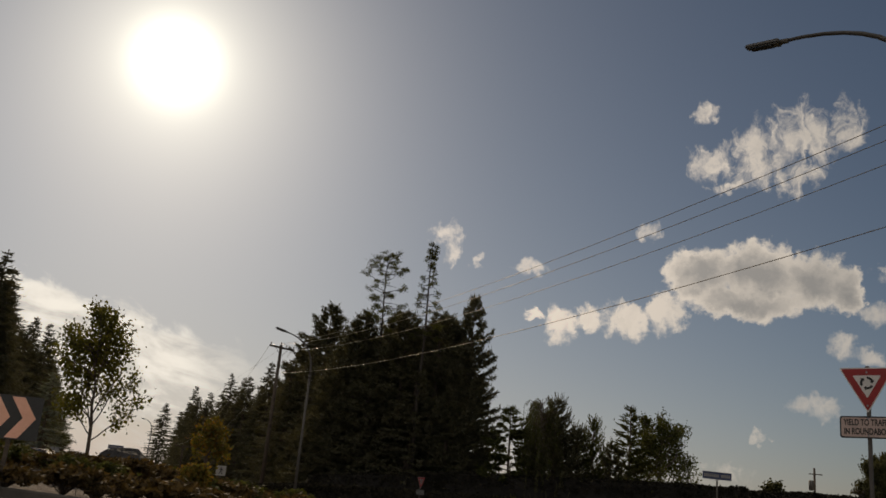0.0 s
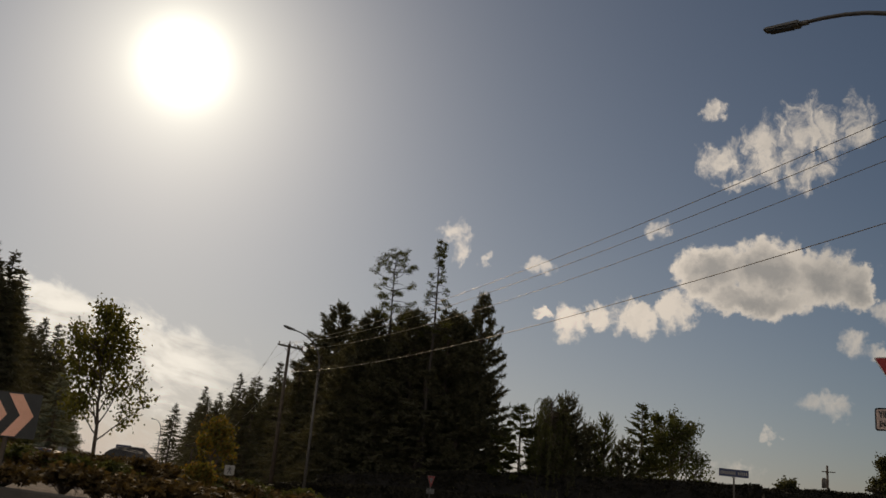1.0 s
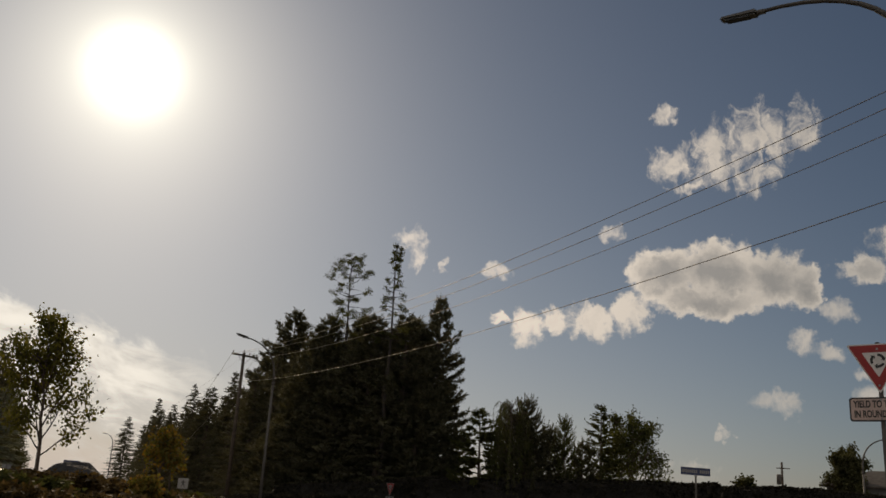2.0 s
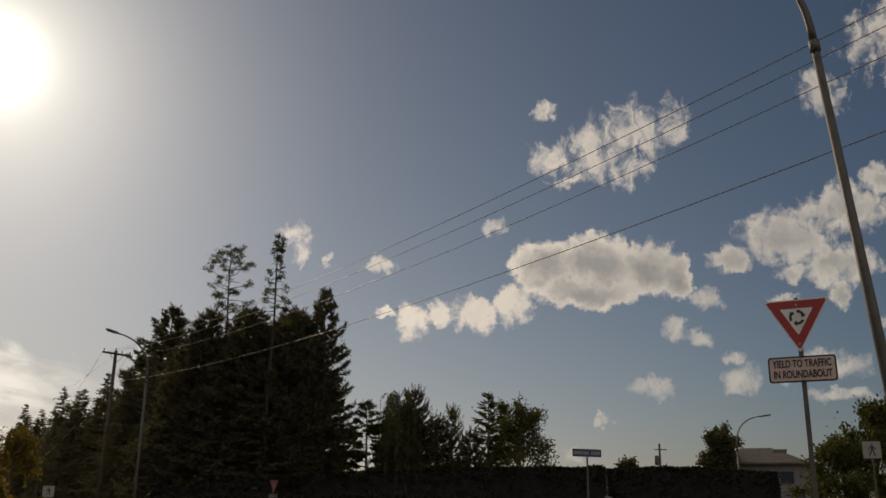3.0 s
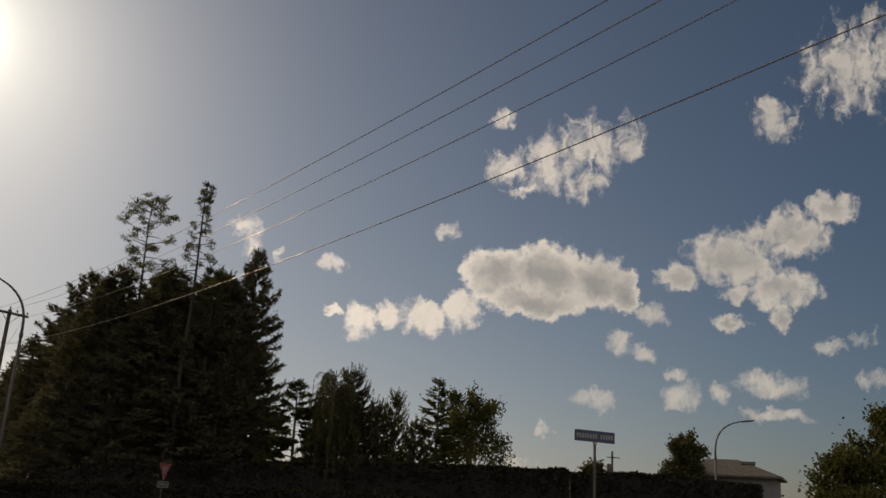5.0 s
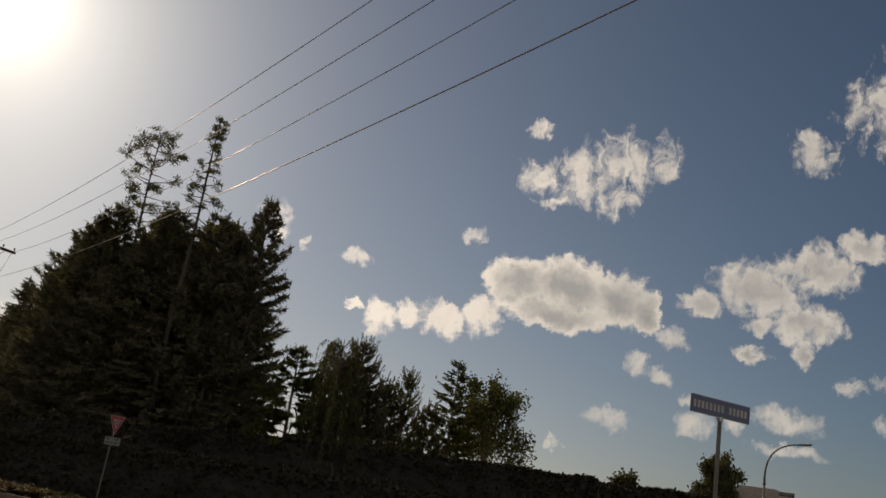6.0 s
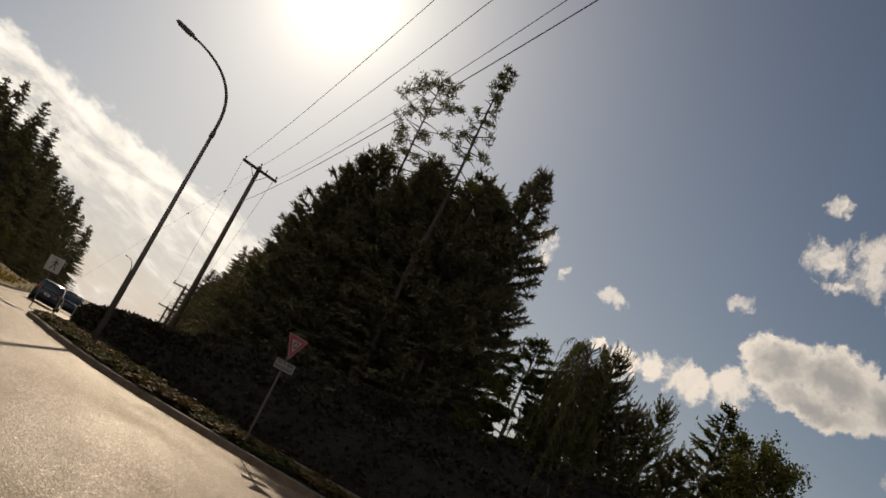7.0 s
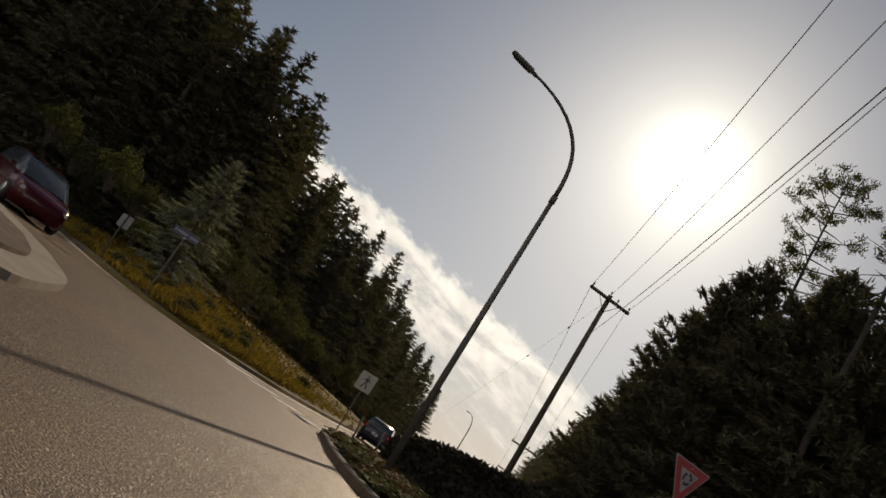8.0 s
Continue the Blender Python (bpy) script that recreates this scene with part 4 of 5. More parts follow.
def weeping_tree(height, seed, label):
    """A tree whose twigs bend over and hang down like a curtain."""
    rng = np.random.default_rng(seed)
    tree = thing("weeping_tree", Matrix(), label, "tree")
    limbs = [([Vector((0, 0, height * k / 6)) for k in range(7)], [0.12 - 0.016 * k for k in range(7)])]
    bases, ways, sizes, widths = [], [], [], []
    for k in range(120):
        az, h = rng.uniform(0, 2 * math.pi), height * rng.uniform(0.6, 0.96)
        out = Vector((math.cos(az), math.sin(az), 0))
        r = rng.uniform(0.35, 1.0) * 2.0 * (1.15 - 0.55 * h / height)
        fall = rng.uniform(0.8, 3.2)
        start, crest = Vector((0, 0, h)), Vector((0, 0, h + 0.35)) + out * r * 0.7
        end = Vector((0, 0, h - fall)) + out * r * 1.12
        shoulder = Vector((0, 0, h + 0.1)) + out * r
        limbs.append(([start, crest, shoulder, end], [0.02, 0.014, 0.009, 0.004]))
        for _ in range(int(26 + 34 * fall)):
            s = rng.uniform()
            p = (crest.lerp(shoulder, s * 4) if s < 0.25 else shoulder.lerp(end, (s - 0.25) / 0.75)) + Vector(rng.normal(size=3)) * 0.05
            bases.append(p)
            ways.append((rng.normal() * 0.5 + out.x * 0.3, rng.normal() * 0.5 + out.y * 0.3, -1.0))
            sizes.append(rng.uniform(0.1, 0.2))
            widths.append(0.016)
    part("trunk", limbs_mesh("trunk", limbs, M_BARK, 3), None, tree)
    part("crown", spray_mesh("crown", bases, ways, sizes, widths, M_LEAF, rng, 0.2), None, tree)
    return tree


weeping = weeping_tree(7.6, 44, "weeping tree with a curtain of hanging twigs behind the hedge")
weeping.matrix_basis = stand(weeping, 1.95, 57.5, 1.0, 0, (8.7 - gz(2.1, 57.9)) / 7.6)
round_tree = broadleaf("broadleaf_tree", 9.0, 46, "light green rounded broadleaf tree behind the hedge", M_LEAF, 0.06, 0.14, 4, 13, 0.14, 0.62, 3, 0.06, 0.36, 0.44, 26)
round_tree.matrix_basis = stand(round_tree, 10.3, 61.4, 1.0, 0, (8.5 - gz(10.3, 61.4)) / 9.0)
far_tree = broadleaf("broadleaf_tree", 9.5, 47, "dense rounded tree beside a house roof", M_LEAF_DARK, 0.4, 0.14, 4, 22, 0.2, 0.6, 3, 0.12, 0.4, 0.27, 16)
far_tree.matrix_basis = stand(far_tree, 32, 81.9, 1.0, 0, (9.05 - gz(32, 81.9)) / 9.5)
for k, (x, y, top, seed) in enumerate(((27.4, 47.0, 6.9, 48), (25.0, 46.6, 5.0, 49), (30.6, 47.5, 6.4, 50))):
    t = broadleaf("broadleaf_tree", 8.0, seed, "leafy green tree by the side road", M_LEAF, 0.08, 0.13, 4, 14, 0.19, 0.62, 3, 0.1, 0.42, 0.42, 14, "green trees by the side road")
    t.matrix_basis = stand(t, x, y, 0.85, 40 * k, (top - gz(x, y)) / 7.7)

# ---- poles, lamps and cables ----
def street_lamp(x, y, collar, reach, rise, heading, label, group="street lamps round the junction", lean=0.0):
    """A steel pole with a curved arm and a slim lamp head; heading: degrees of the arm from +x."""
    g = gz(x, y) + 0.1
    ob = thing("street_lamp", Matrix.Translation((x, y, g)) @ pose(0, 0, 0, 0, lean, 0) @ pose(0, 0, 0, 0, 0, heading), label, "street lamp", group)
    h = collar - g
    part("base_plate", box(0.36, 0.36, 0.04, (0, 0, 0.02)), M_STEEL_DULL, ob)
    tube("pole", [(0, 0, 0.04), (0, 0, h * 0.5), (0, 0, h)], [0.09, 0.075, 0.058], M_STEEL_DULL, ob, 10)
    tube("collar", [(0, 0, h - 0.08), (0, 0, h + 0.1)], 0.08, M_STEEL_DULL, ob, 10)
    arm = [(0, 0, h + 0.1)]
    for k in range(1, 13):
        s = radians(84) * k / 12
        arm.append(((reach - 0.62) * ((1 - math.cos(s)) / (1 - math.cos(radians(84)))) ** 1.35, 0, h + 0.1 + (rise - 0.12) * math.sin(s) / math.sin(radians(84))))
    tube("arm", arm, [0.06 - 0.0022 * k for k in range(13)], M_STEEL_DULL, ob, 8)
    end = Vector(arm[-1])
    tip = Matrix.Translation(end) @ pose(0, 0, 0, 0, -9, 0)
    bm = box(0.66, 0.24, 0.10, (0.30, 0, 0.0), 0.03)
    for v in bm.verts:
        if v.co.x > 0.4:
            v.co.y *= 0.8
            v.co.z *= 0.7
    bmesh.ops.transform(bm, matrix=tip, verts=bm.verts)
    head = part("lamp_head", bm, M_LAMP_HEAD, ob, "flat grey lamp head")
    lens = box(0.42, 0.16, 0.02, (0.32, 0, -0.055), 0.005)
    bmesh.ops.transform(lens, matrix=tip, verts=lens.verts)
    part("lens", lens, M_WINDOW, head)
    sleeve = tube_data([tip @ Vector((-0.16, 0, 0)), tip @ Vector((0.06, 0, 0))], 0.05, 8)
    part("sleeve", mesh_of("sleeve", *sleeve, M_STEEL_DULL, True), None, ob)
    return ob


LAMP = "tall grey steel street lamp, curved arm,"
street_lamp(-11.0, 46.1, 7.5, 2.7, 2.2, 233, LAMP + " on the verge")
street_lamp(8.85, 12.3, 8.7, 2.9, 2.2, 146, LAMP + " by the sign", lean=-5.5)
street_lamp(25.2, 60.6, 5.4, 2.4, 2.3, -12, LAMP + " before a house")
street_lamp(-50.0, 113.0, 5.6, 2.6, 2.2, 150, LAMP + " far along the road")
street_lamp(-47.5, 65.5, 7.3, 2.6, 2.2, -15, LAMP + " in front of the woods")


def utility_pole(x, y, top, turn, label, arms=1):
    """A wooden pole with a braced crossarm and insulators; turn: degrees of the crossarm from +x."""
    g = gz(x, y)
    ob = thing("utility_pole", Matrix.Translation((x, y, g)) @ pose(0, 0, 0, 0, 0, turn), label, "utility pole", "utility poles along the road")
    h = top - g
    tube("pole", [(0, 0, -0.3), (0, 0, h * 0.5), (0, 0, h)], [0.17, 0.145, 0.115], M_POLE_WOOD, ob, 10)
    arm = part("crossarm", box(2.5, 0.12, 0.15, (0, -0.17, h - 0.25), 0.012), M_POLE_WOOD, ob)
    for side in (-1, 1):
        tube("brace", [(side * 0.62, -0.16, h - 0.3), (0, -0.13, h - 0.95)], 0.018, M_STEEL_DULL, ob, 5)
    for px in (-1.15, 0.42, 1.15):
        tube("insulator", [(px, -0.17, h - 0.17), (px, -0.17, h - 0.1), (px, -0.17, h - 0.06), (px, -0.17, h - 0.02), (px, -0.17, h + 0.04)], [0.02, 0.03, 0.065, 0.05, 0.03], M_INSULATOR, arm, 8)
    tube("insulator", [(0, 0, h - 0.02), (0, 0, h + 0.1), (0, 0, h + 0.14), (0, 0, h + 0.22)], [0.02, 0.03, 0.06, 0.03], M_INSULATOR, ob, 8)
    return ob


TURN = math.degrees(math.atan2(67.85 - 65.88, -18.59 + 20.04))
A, B = Vector((-19.45, 67.1, 12.2)), Vector((31.1, -18.4, 14.45))
utility_pole(A.x, A.y, 12.3, TURN, "weathered wooden utility pole with a crossarm and cables")
utility_pole(B.x, B.y, 14.55, TURN, "weathered wooden utility pole with a crossarm and cables")
FARS = [Vector((-37.0, 101.0, 6.6)), Vector((-51.2, 127.5, 5.1))]
for p in FARS:
    utility_pole(p.x, p.y, p.z + 0.1, TURN - 20, "wooden utility pole far along the exit road")


def cable(a, b, sag, radius=0.011, label="dark overhead cable hanging between utility poles", name="cable"):
    a, b = Vector(a), Vector(b)
    line = [a.lerp(b, k / 40) - Vector((0, 0, sag * 4 * (k / 40) * (1 - k / 40))) for k in range(41)]
    v, f = tube_data(line, radius, 5)
    return tagged(new(name, mesh_of(name, v, f, M_CABLE, True)), label, "cable", "overhead cables")


cross = Vector((math.cos(radians(TURN)), math.sin(radians(TURN)), 0))
for off, up, sag in ((-1.15, -0.15, 2.6), (0.0, 0.12, 2.88), (1.15, -0.15, 2.85)):
    cable(A + cross * off + Vector((0, 0, up)), B + cross * off * 0.37 + Vector((0, 0, up)), sag, 0.010)
cable(A + Vector((0, 0, -2.2)), B + Vector((0.7, 0, -2.25)), 2.44, 0.012, "thick overhead cable below the power lines")
for off in (-1.15, 1.15):
    cable(A + cross * off + Vector((0, 0, -0.15)), FARS[0] + cross * off, 0.5)
    cable(FARS[0] + cross * off, FARS[1] + cross * off, 0.4)
guy_end = Vector((-57.6, 113.4, -0.3))
guy = cable(A + Vector((0, 0, -0.2)), guy_end, 0.0, 0.005, "thin stay wire from the pole with strain insulators", "stay_wire")
for s in (0.085, 0.2):
    p, d = (A + Vector((0, 0, -0.2))).lerp(guy_end, s), (guy_end - A).normalized()
    tube("insulator", [p - d * 0.25, p - d * 0.1, p + d * 0.1, p + d * 0.25], [0.015, 0.04, 0.04, 0.015], M_INSULATOR, guy, 6)


# ---- signs ----
def letters(text, size, material, parent, at, name="lettering"):
    """Raised lettering in the built-in font, facing -y."""
    curve = bpy.data.curves.new(name, "FONT")
    curve.body, curve.size, curve.align_x, curve.align_y, curve.extrude = text, size, "CENTER", "CENTER", 0.0015
    curve.offset = size * 0.028
    rough = new("rough_text", curve)
    me = bpy.data.meshes.new_from_object(rough.evaluated_get(bpy.context.evaluated_depsgraph_get()))
    bpy.data.objects.remove(rough)
    me.transform(Matrix.Translation(at) @ pose(0, 0, 0, 90, 0, 0))
    me.materials.clear()
    me.materials.append(material)
    return part(name, me, None, parent)


def sign_post(parent, h, at=(0, 0.03, 0), lean=0.0):
    bm = box(0.038, 0.038, h, (at[0], at[1], h / 2), 0.004)
    part("post", bm, M_STEEL_DULL, parent)


def arrow_arc(a0, a1, r, w):
    """The outline of a bent arrow on a circle, in x and z."""
    n = 8
    outer = [(math.cos(a0 + (a1 - a0) * k / n) * (r + w), math.sin(a0 + (a1 - a0) * k / n) * (r + w)) for k in range(n + 1)]
    inner = [(math.cos(a0 + (a1 - a0) * k / n) * (r - w), math.sin(a0 + (a1 - a0) * k / n) * (r - w)) for k in range(n, -1, -1)]
    tip_a = a1 + (a1 - a0) * 0.38
    head = [(math.cos(a1) * (r + 2.2 * w), math.sin(a1) * (r + 2.2 * w)), (math.cos(tip_a) * r, math.sin(tip_a) * r), (math.cos(a1) * (r - 2.2 * w), math.sin(a1) * (r - 2.2 * w))]
    return outer + head + inner


def yield_sign(x, y, top, turn, side, label, base=None, plate_w=0.66, worn=False):
    """A yield sign with roundabout arrows over a lettered plate, on a steel post, facing -y before it is turned."""
    # worn picks the darker copies, which put shade into the face colours
    white, red, paper = (M_SIGN_GREY, M_RED_SHADE, M_SIGN_GREY) if worn else (M_WHITE, M_RED, M_PLATE)
    g = (gz(x, y) if base is None else base) + 0.12
    ob = thing("yield_sign", Matrix.Translation((x, y, g)) @ pose(0, 0, 0, 0, 0, turn), label, "road sign", "yield signs at the roundabout")
    h = top - g
    sign_post(ob, h + 0.02)
    tall = side * 0.866

    def tri(s, drop):
        r = s * 0.05
        return [(px, pz + h - drop) for px, pz in rounded([(-s / 2, 0), (0, -s * 0.866), (s / 2, 0)], r)]

    panel = part("panel", prism(tri(side, 0), 0.004, (0, -0.004, 0)), white, ob, "white border of the triangular panel")
    part("red_field", prism(tri(side * 0.93, side * 0.02), 0.002, (0, -0.0075, 0)), red, panel, "red triangular field")
    part("white_field", prism(tri(side * 0.50, side * 0.15), 0.002, (0, -0.0105, 0)), white, panel)
    for k in range(3):
        a = radians(90 + 120 * k)
        outline = [(px, pz + h - side * 0.15 - side * 0.5 * 0.29) for px, pz in arrow_arc(a, a - radians(68), side * 0.10, side * 0.022)]
        part("arrow", prism(outline, 0.002, (0, -0.0135, 0)), M_BLACK, panel)
    pz = h - tall - 0.145
    frame_out = rounded([(-plate_w / 2, pz - 0.115), (plate_w / 2, pz - 0.115), (plate_w / 2, pz + 0.115), (-plate_w / 2, pz + 0.115)], 0.03)
    plate = part("plate", prism(frame_out, 0.004, (0, -0.004, 0)), M_BLACK, ob, "black edge of the lettered plate")
    w2 = plate_w - 0.03
    part("plate_face", prism(rounded([(-w2 / 2, pz - 0.1), (w2 / 2, pz - 0.1), (w2 / 2, pz + 0.1), (-w2 / 2, pz + 0.1)], 0.025), 0.002, (0, -0.0075, 0)), paper, plate)
    a = letters("YIELD TO TRAFFIC", 0.106 * plate_w / 0.66, M_BLACK, plate, (0, -0.0105, pz + 0.047))
    b = letters("IN ROUNDABOUT", 0.106 * plate_w / 0.66, M_BLACK, plate, (0, -0.0105, pz - 0.047))
    for t in (a, b):
        t.scale = (0.64, 1, 1)
    for bz in (h - 0.05, h - tall + 0.08, pz + 0.09, pz - 0.09):
        part("bolt", box(0.018, 0.008, 0.018, (0, -0.012, bz), 0.002), M_STEEL, ob)
    return ob


yield_sign(5.42, 8.22, 3.73, -33, 0.56, "red and white yield sign over a lettered white plate", plate_w=0.57)
yield_sign(-3.42, 40.2, 2.60, 62, 0.62, "yield sign and plate, shade-dimmed colours, on a post in verge shrubs", plate_w=0.62, worn=True)


def walker_sign(x, y, mid, turn, size, label):
    """A white crossing sign with a plain dark symbol, on a post."""
    g = gz(x, y) + 0.1
    ob = thing("crossing_sign", Matrix.Translation((x, y, g)) @ pose(0, 0, 0, 0, 0, turn), label, "road sign", "crossing signs")
    h = mid - g
    sign_post(ob, h + size / 2)
    s = size / 2
    # the white panel is coloured grey to look shaded
    panel = part("panel", prism(rounded([(-s, h - s), (s, h - s), (s, h + s), (-s, h + s)], s * 0.12), 0.004, (0, -0.004, 0)), M_SIGN_GREY, ob)
    k = size
    for outline in ([(-0.02, 0.27), (0.07, 0.27), (0.07, 0.36), (-0.02, 0.36)], [(-0.05, -0.03), (0.09, -0.03), (0.1, 0.24), (-0.04, 0.24)],
                    [(-0.05, -0.01), (0.03, -0.01), (-0.13, -0.36), (-0.2, -0.33)], [(0.02, -0.01), (0.09, -0.01), (0.2, -0.34), (0.12, -0.37)],
                    [(-0.04, 0.22), (-0.02, 0.15), (-0.19, 0.02), (-0.22, 0.06)], [(0.09, 0.22), (0.07, 0.15), (0.2, 0.0), (0.24, 0.04)]):
        part("symbol_bar", prism([(px * k, pz * k + h) for px, pz in outline], 0.002, (0, -0.0075, 0)), M_BLACK, panel)
    return ob


walker_sign(-17.4, 52.0, 2.02, 14, 0.6, "white square crossing sign on a post at the exit")
walker_sign(13.9, 22.7, 3.28, -25, 0.42, "white square crossing sign before leafy trees")


def street_sign(x, y, top, turn, width, label, second=True):
    g = gz(x, y) + 0.12
    ob = thing("street_name_sign", Matrix.Translation((x, y, g)) @ pose(0, 0, 0, 0, 0, turn), label, "street sign", "street name signs")
    h = top - g
    sign_post(ob, h - 0.2, (0, 0, 0))
    blade = part("blade", prism(rounded([(-width / 2, h - 0.21), (width / 2, h - 0.21), (width / 2, h), (-width / 2, h)], 0.02), 0.006), M_BLUE, ob, "blue name blade")
    for z in (h - 0.004, h - 0.206):
        part("edge_trim", box(width - 0.03, 0.010, 0.007, (0, 0, z), 0.001), M_SIGN_GREY, blade)
    for k in range(14):
        if k == 8:
            continue
        bx = -width * 0.43 + k * width * 0.066
        part("text_bar", box(width * 0.042, 0.010, 0.085, (bx, 0, h - 0.105), 0.001), M_SIGN_GREY, blade)
    if second:
        part("bracket", box(0.07, 0.05, 0.05, (0, 0, h - 0.225), 0.005), M_STEEL, ob)
    return ob


street_sign(7.05, 24.8, 3.30, 20.6, 0.92, "blue street name sign on a slim steel post")
street_sign(-21.6, 46.3, 2.85, 40, 0.85, "blue street name sign on the dry grass bank")

ob = thing("marker_sign", Matrix.Translation((7.75, 26.6, gz(7.75, 26.6) + 0.1)) @ pose(0, 0, 0, 0, 8, -30), "narrow pale hazard marker on a short leaning post", "road sign")
sign_post(ob, 1.9)
part("panel", prism(rounded([(-0.11, 1.35), (0.11, 1.35), (0.11, 2.1), (-0.11, 2.1)], 0.02), 0.004, (0, -0.004, 0)), M_SIGN_BACK, ob)
ob = thing("sign_back", Matrix.Translation((-25.6, 47.0, gz(-25.6, 47.0) + 0.35)) @ pose(0, 0, 0, 0, 0, 200), "back of a small road sign on the grass bank", "road sign")
sign_post(ob, 1.45)
part("panel", prism(rounded([(-0.25, 1.0), (0.25, 1.0), (0.25, 1.45), (-0.25, 1.45)], 0.03), 0.004, (0, -0.004, 0)), M_SIGN_BACK, ob)
for x, y, h in ((-14.7, 49.4, 0.9), (-15.4, 51.6, 0.9)):
    ob = thing("marker_post", Matrix.Translation((x, y, gz(x, y) + 0.1)) @ pose(0, 0, 0, 6, 0, 0), "slim dark delineator post by the kerb", "post", "delineator posts")
    tube("shaft", [(0, 0, 0), (0, 0, h)], 0.03, M_STEEL_DULL, ob, 6)
    tube("cap", [(0, 0, h), (0, 0, h + 0.03)], [0.034, 0.02], M_STEEL_DULL, ob, 6)


def isle_z(x, y):
    return gz(x, y) + 0.3 + mound(x, y)


# the chevron board on the island
ob = thing("chevron_board", Matrix.Translation((-6.58, 11.05, isle_z(-6.58, 11.05))) @ pose(0, 0, 0, 0, 0, 22), "black board with faded pink chevrons on two posts", "road sign")
zc = 2.52 - isle_z(-6.45, 11.1)
panel = part("panel", prism(rounded([(-1.2, zc - 0.33), (1.0, zc - 0.33), (1.0, zc + 0.33), (-1.2, zc + 0.33)], 0.03), 0.012), M_BLACK, ob, "black panel")
for k in range(6):
    cx = 0.93 - 0.37 * k
    part("chevron", prism([(cx - 0.4, zc + 0.31), (cx - 0.21, zc + 0.31), (cx, zc), (cx - 0.21, zc - 0.31), (cx - 0.4, zc - 0.31), (cx - 0.19, zc)], 0.003, (0, -0.0085, 0)), M_BOARD_PINK, panel, "faded pink chevron")
for px in (-0.8, 0.6):
    part("post", box(0.06, 0.06, zc + 0.3, (px, 0.04, (zc + 0.3) / 2 - 0.15), 0.005), M_POLE_WOOD, ob)

# ---- hedges ----
def hedge(line, tops, width, label, leaves, seed, blades):
    """A clipped hedge: uneven core painted dark as inner shade, leaves standing out all over it."""
    rng = np.random.default_rng(seed)
    ob = thing("hedge", (0, 0, 0), label, "hedge", "clipped hedges")
    pts = smooth_line(line, 6)
    n = len(pts)
    hs = [np.interp(i / (n - 1), np.linspace(0, 1, len(tops)), tops) for i in range(n)]
    verts, faces, spots, outs = [], [], [], []
    prof = [(-1, 0.0), (-1.05, 0.35), (-0.98, 0.8), (-0.8, 0.97), (0, 1.0), (0.8, 0.97), (0.98, 0.8), (1.05, 0.35), (1, 0.0)]
    for i, p in enumerate(pts):
        d = (pts[min(i + 1, n - 1)] - pts[max(i - 1, 0)]).normalized()
        nrm = Vector((-d.y, d.x))
        g = gz(p.x, p.y) - 0.2
        for a, b in prof:
            wob = 1 + rng.normal() * 0.05
            verts.append((p.x + nrm.x * a * width / 2 * wob, p.y + nrm.y * a * width / 2 * wob, g + (hs[i] - g) * b * (1 + rng.normal() * 0.008)))
    m = len(prof)
    for i in range(n - 1):
        faces += [(i * m + k, (i + 1) * m + k, (i + 1) * m + k + 1, i * m + k + 1) for k in range(m - 1)]
    faces += [tuple(range(m)), tuple(range((n - 1) * m, n * m))[::-1]]
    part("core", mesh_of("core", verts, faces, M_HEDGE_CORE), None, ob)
    va = np.array(verts)
    for _ in range(blades):
        i, k = rng.integers(0, n - 1), rng.integers(0, m - 1)
        u, w = rng.uniform(size=2)
        p = (va[i * m + k] * (1 - u) + va[(i + 1) * m + k] * u) * (1 - w) + (va[i * m + k + 1] * (1 - u) + va[(i + 1) * m + k + 1] * u) * w
        spots.append(p)
        outs.append((rng.normal(), rng.normal(), rng.uniform(-0.2, 1.2)))
    sz = rng.uniform(0.12, 0.3, size=blades)
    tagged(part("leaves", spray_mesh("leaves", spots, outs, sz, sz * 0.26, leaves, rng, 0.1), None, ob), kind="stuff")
    return ob


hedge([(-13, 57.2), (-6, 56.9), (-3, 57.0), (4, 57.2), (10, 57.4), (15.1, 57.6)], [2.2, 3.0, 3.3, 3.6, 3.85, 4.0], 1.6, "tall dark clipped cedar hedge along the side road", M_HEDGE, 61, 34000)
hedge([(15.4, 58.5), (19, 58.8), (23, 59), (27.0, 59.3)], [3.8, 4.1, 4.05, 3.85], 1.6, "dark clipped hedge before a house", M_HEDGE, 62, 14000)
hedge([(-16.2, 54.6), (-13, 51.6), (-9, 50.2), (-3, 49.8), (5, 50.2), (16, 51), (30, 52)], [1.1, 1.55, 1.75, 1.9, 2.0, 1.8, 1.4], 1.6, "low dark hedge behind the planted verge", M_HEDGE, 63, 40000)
bush_far = broadleaf("bush", 3.0, 64, "loose dark bush over the hedge", M_LEAF_DARK, 0.05, 0.05, 4, 8, 0.2, 0.7, 3, 0.05, 0.3, 0.6, 8)
bush_far.matrix_basis = Matrix.Translation((17.6, 59.8, 1.4))


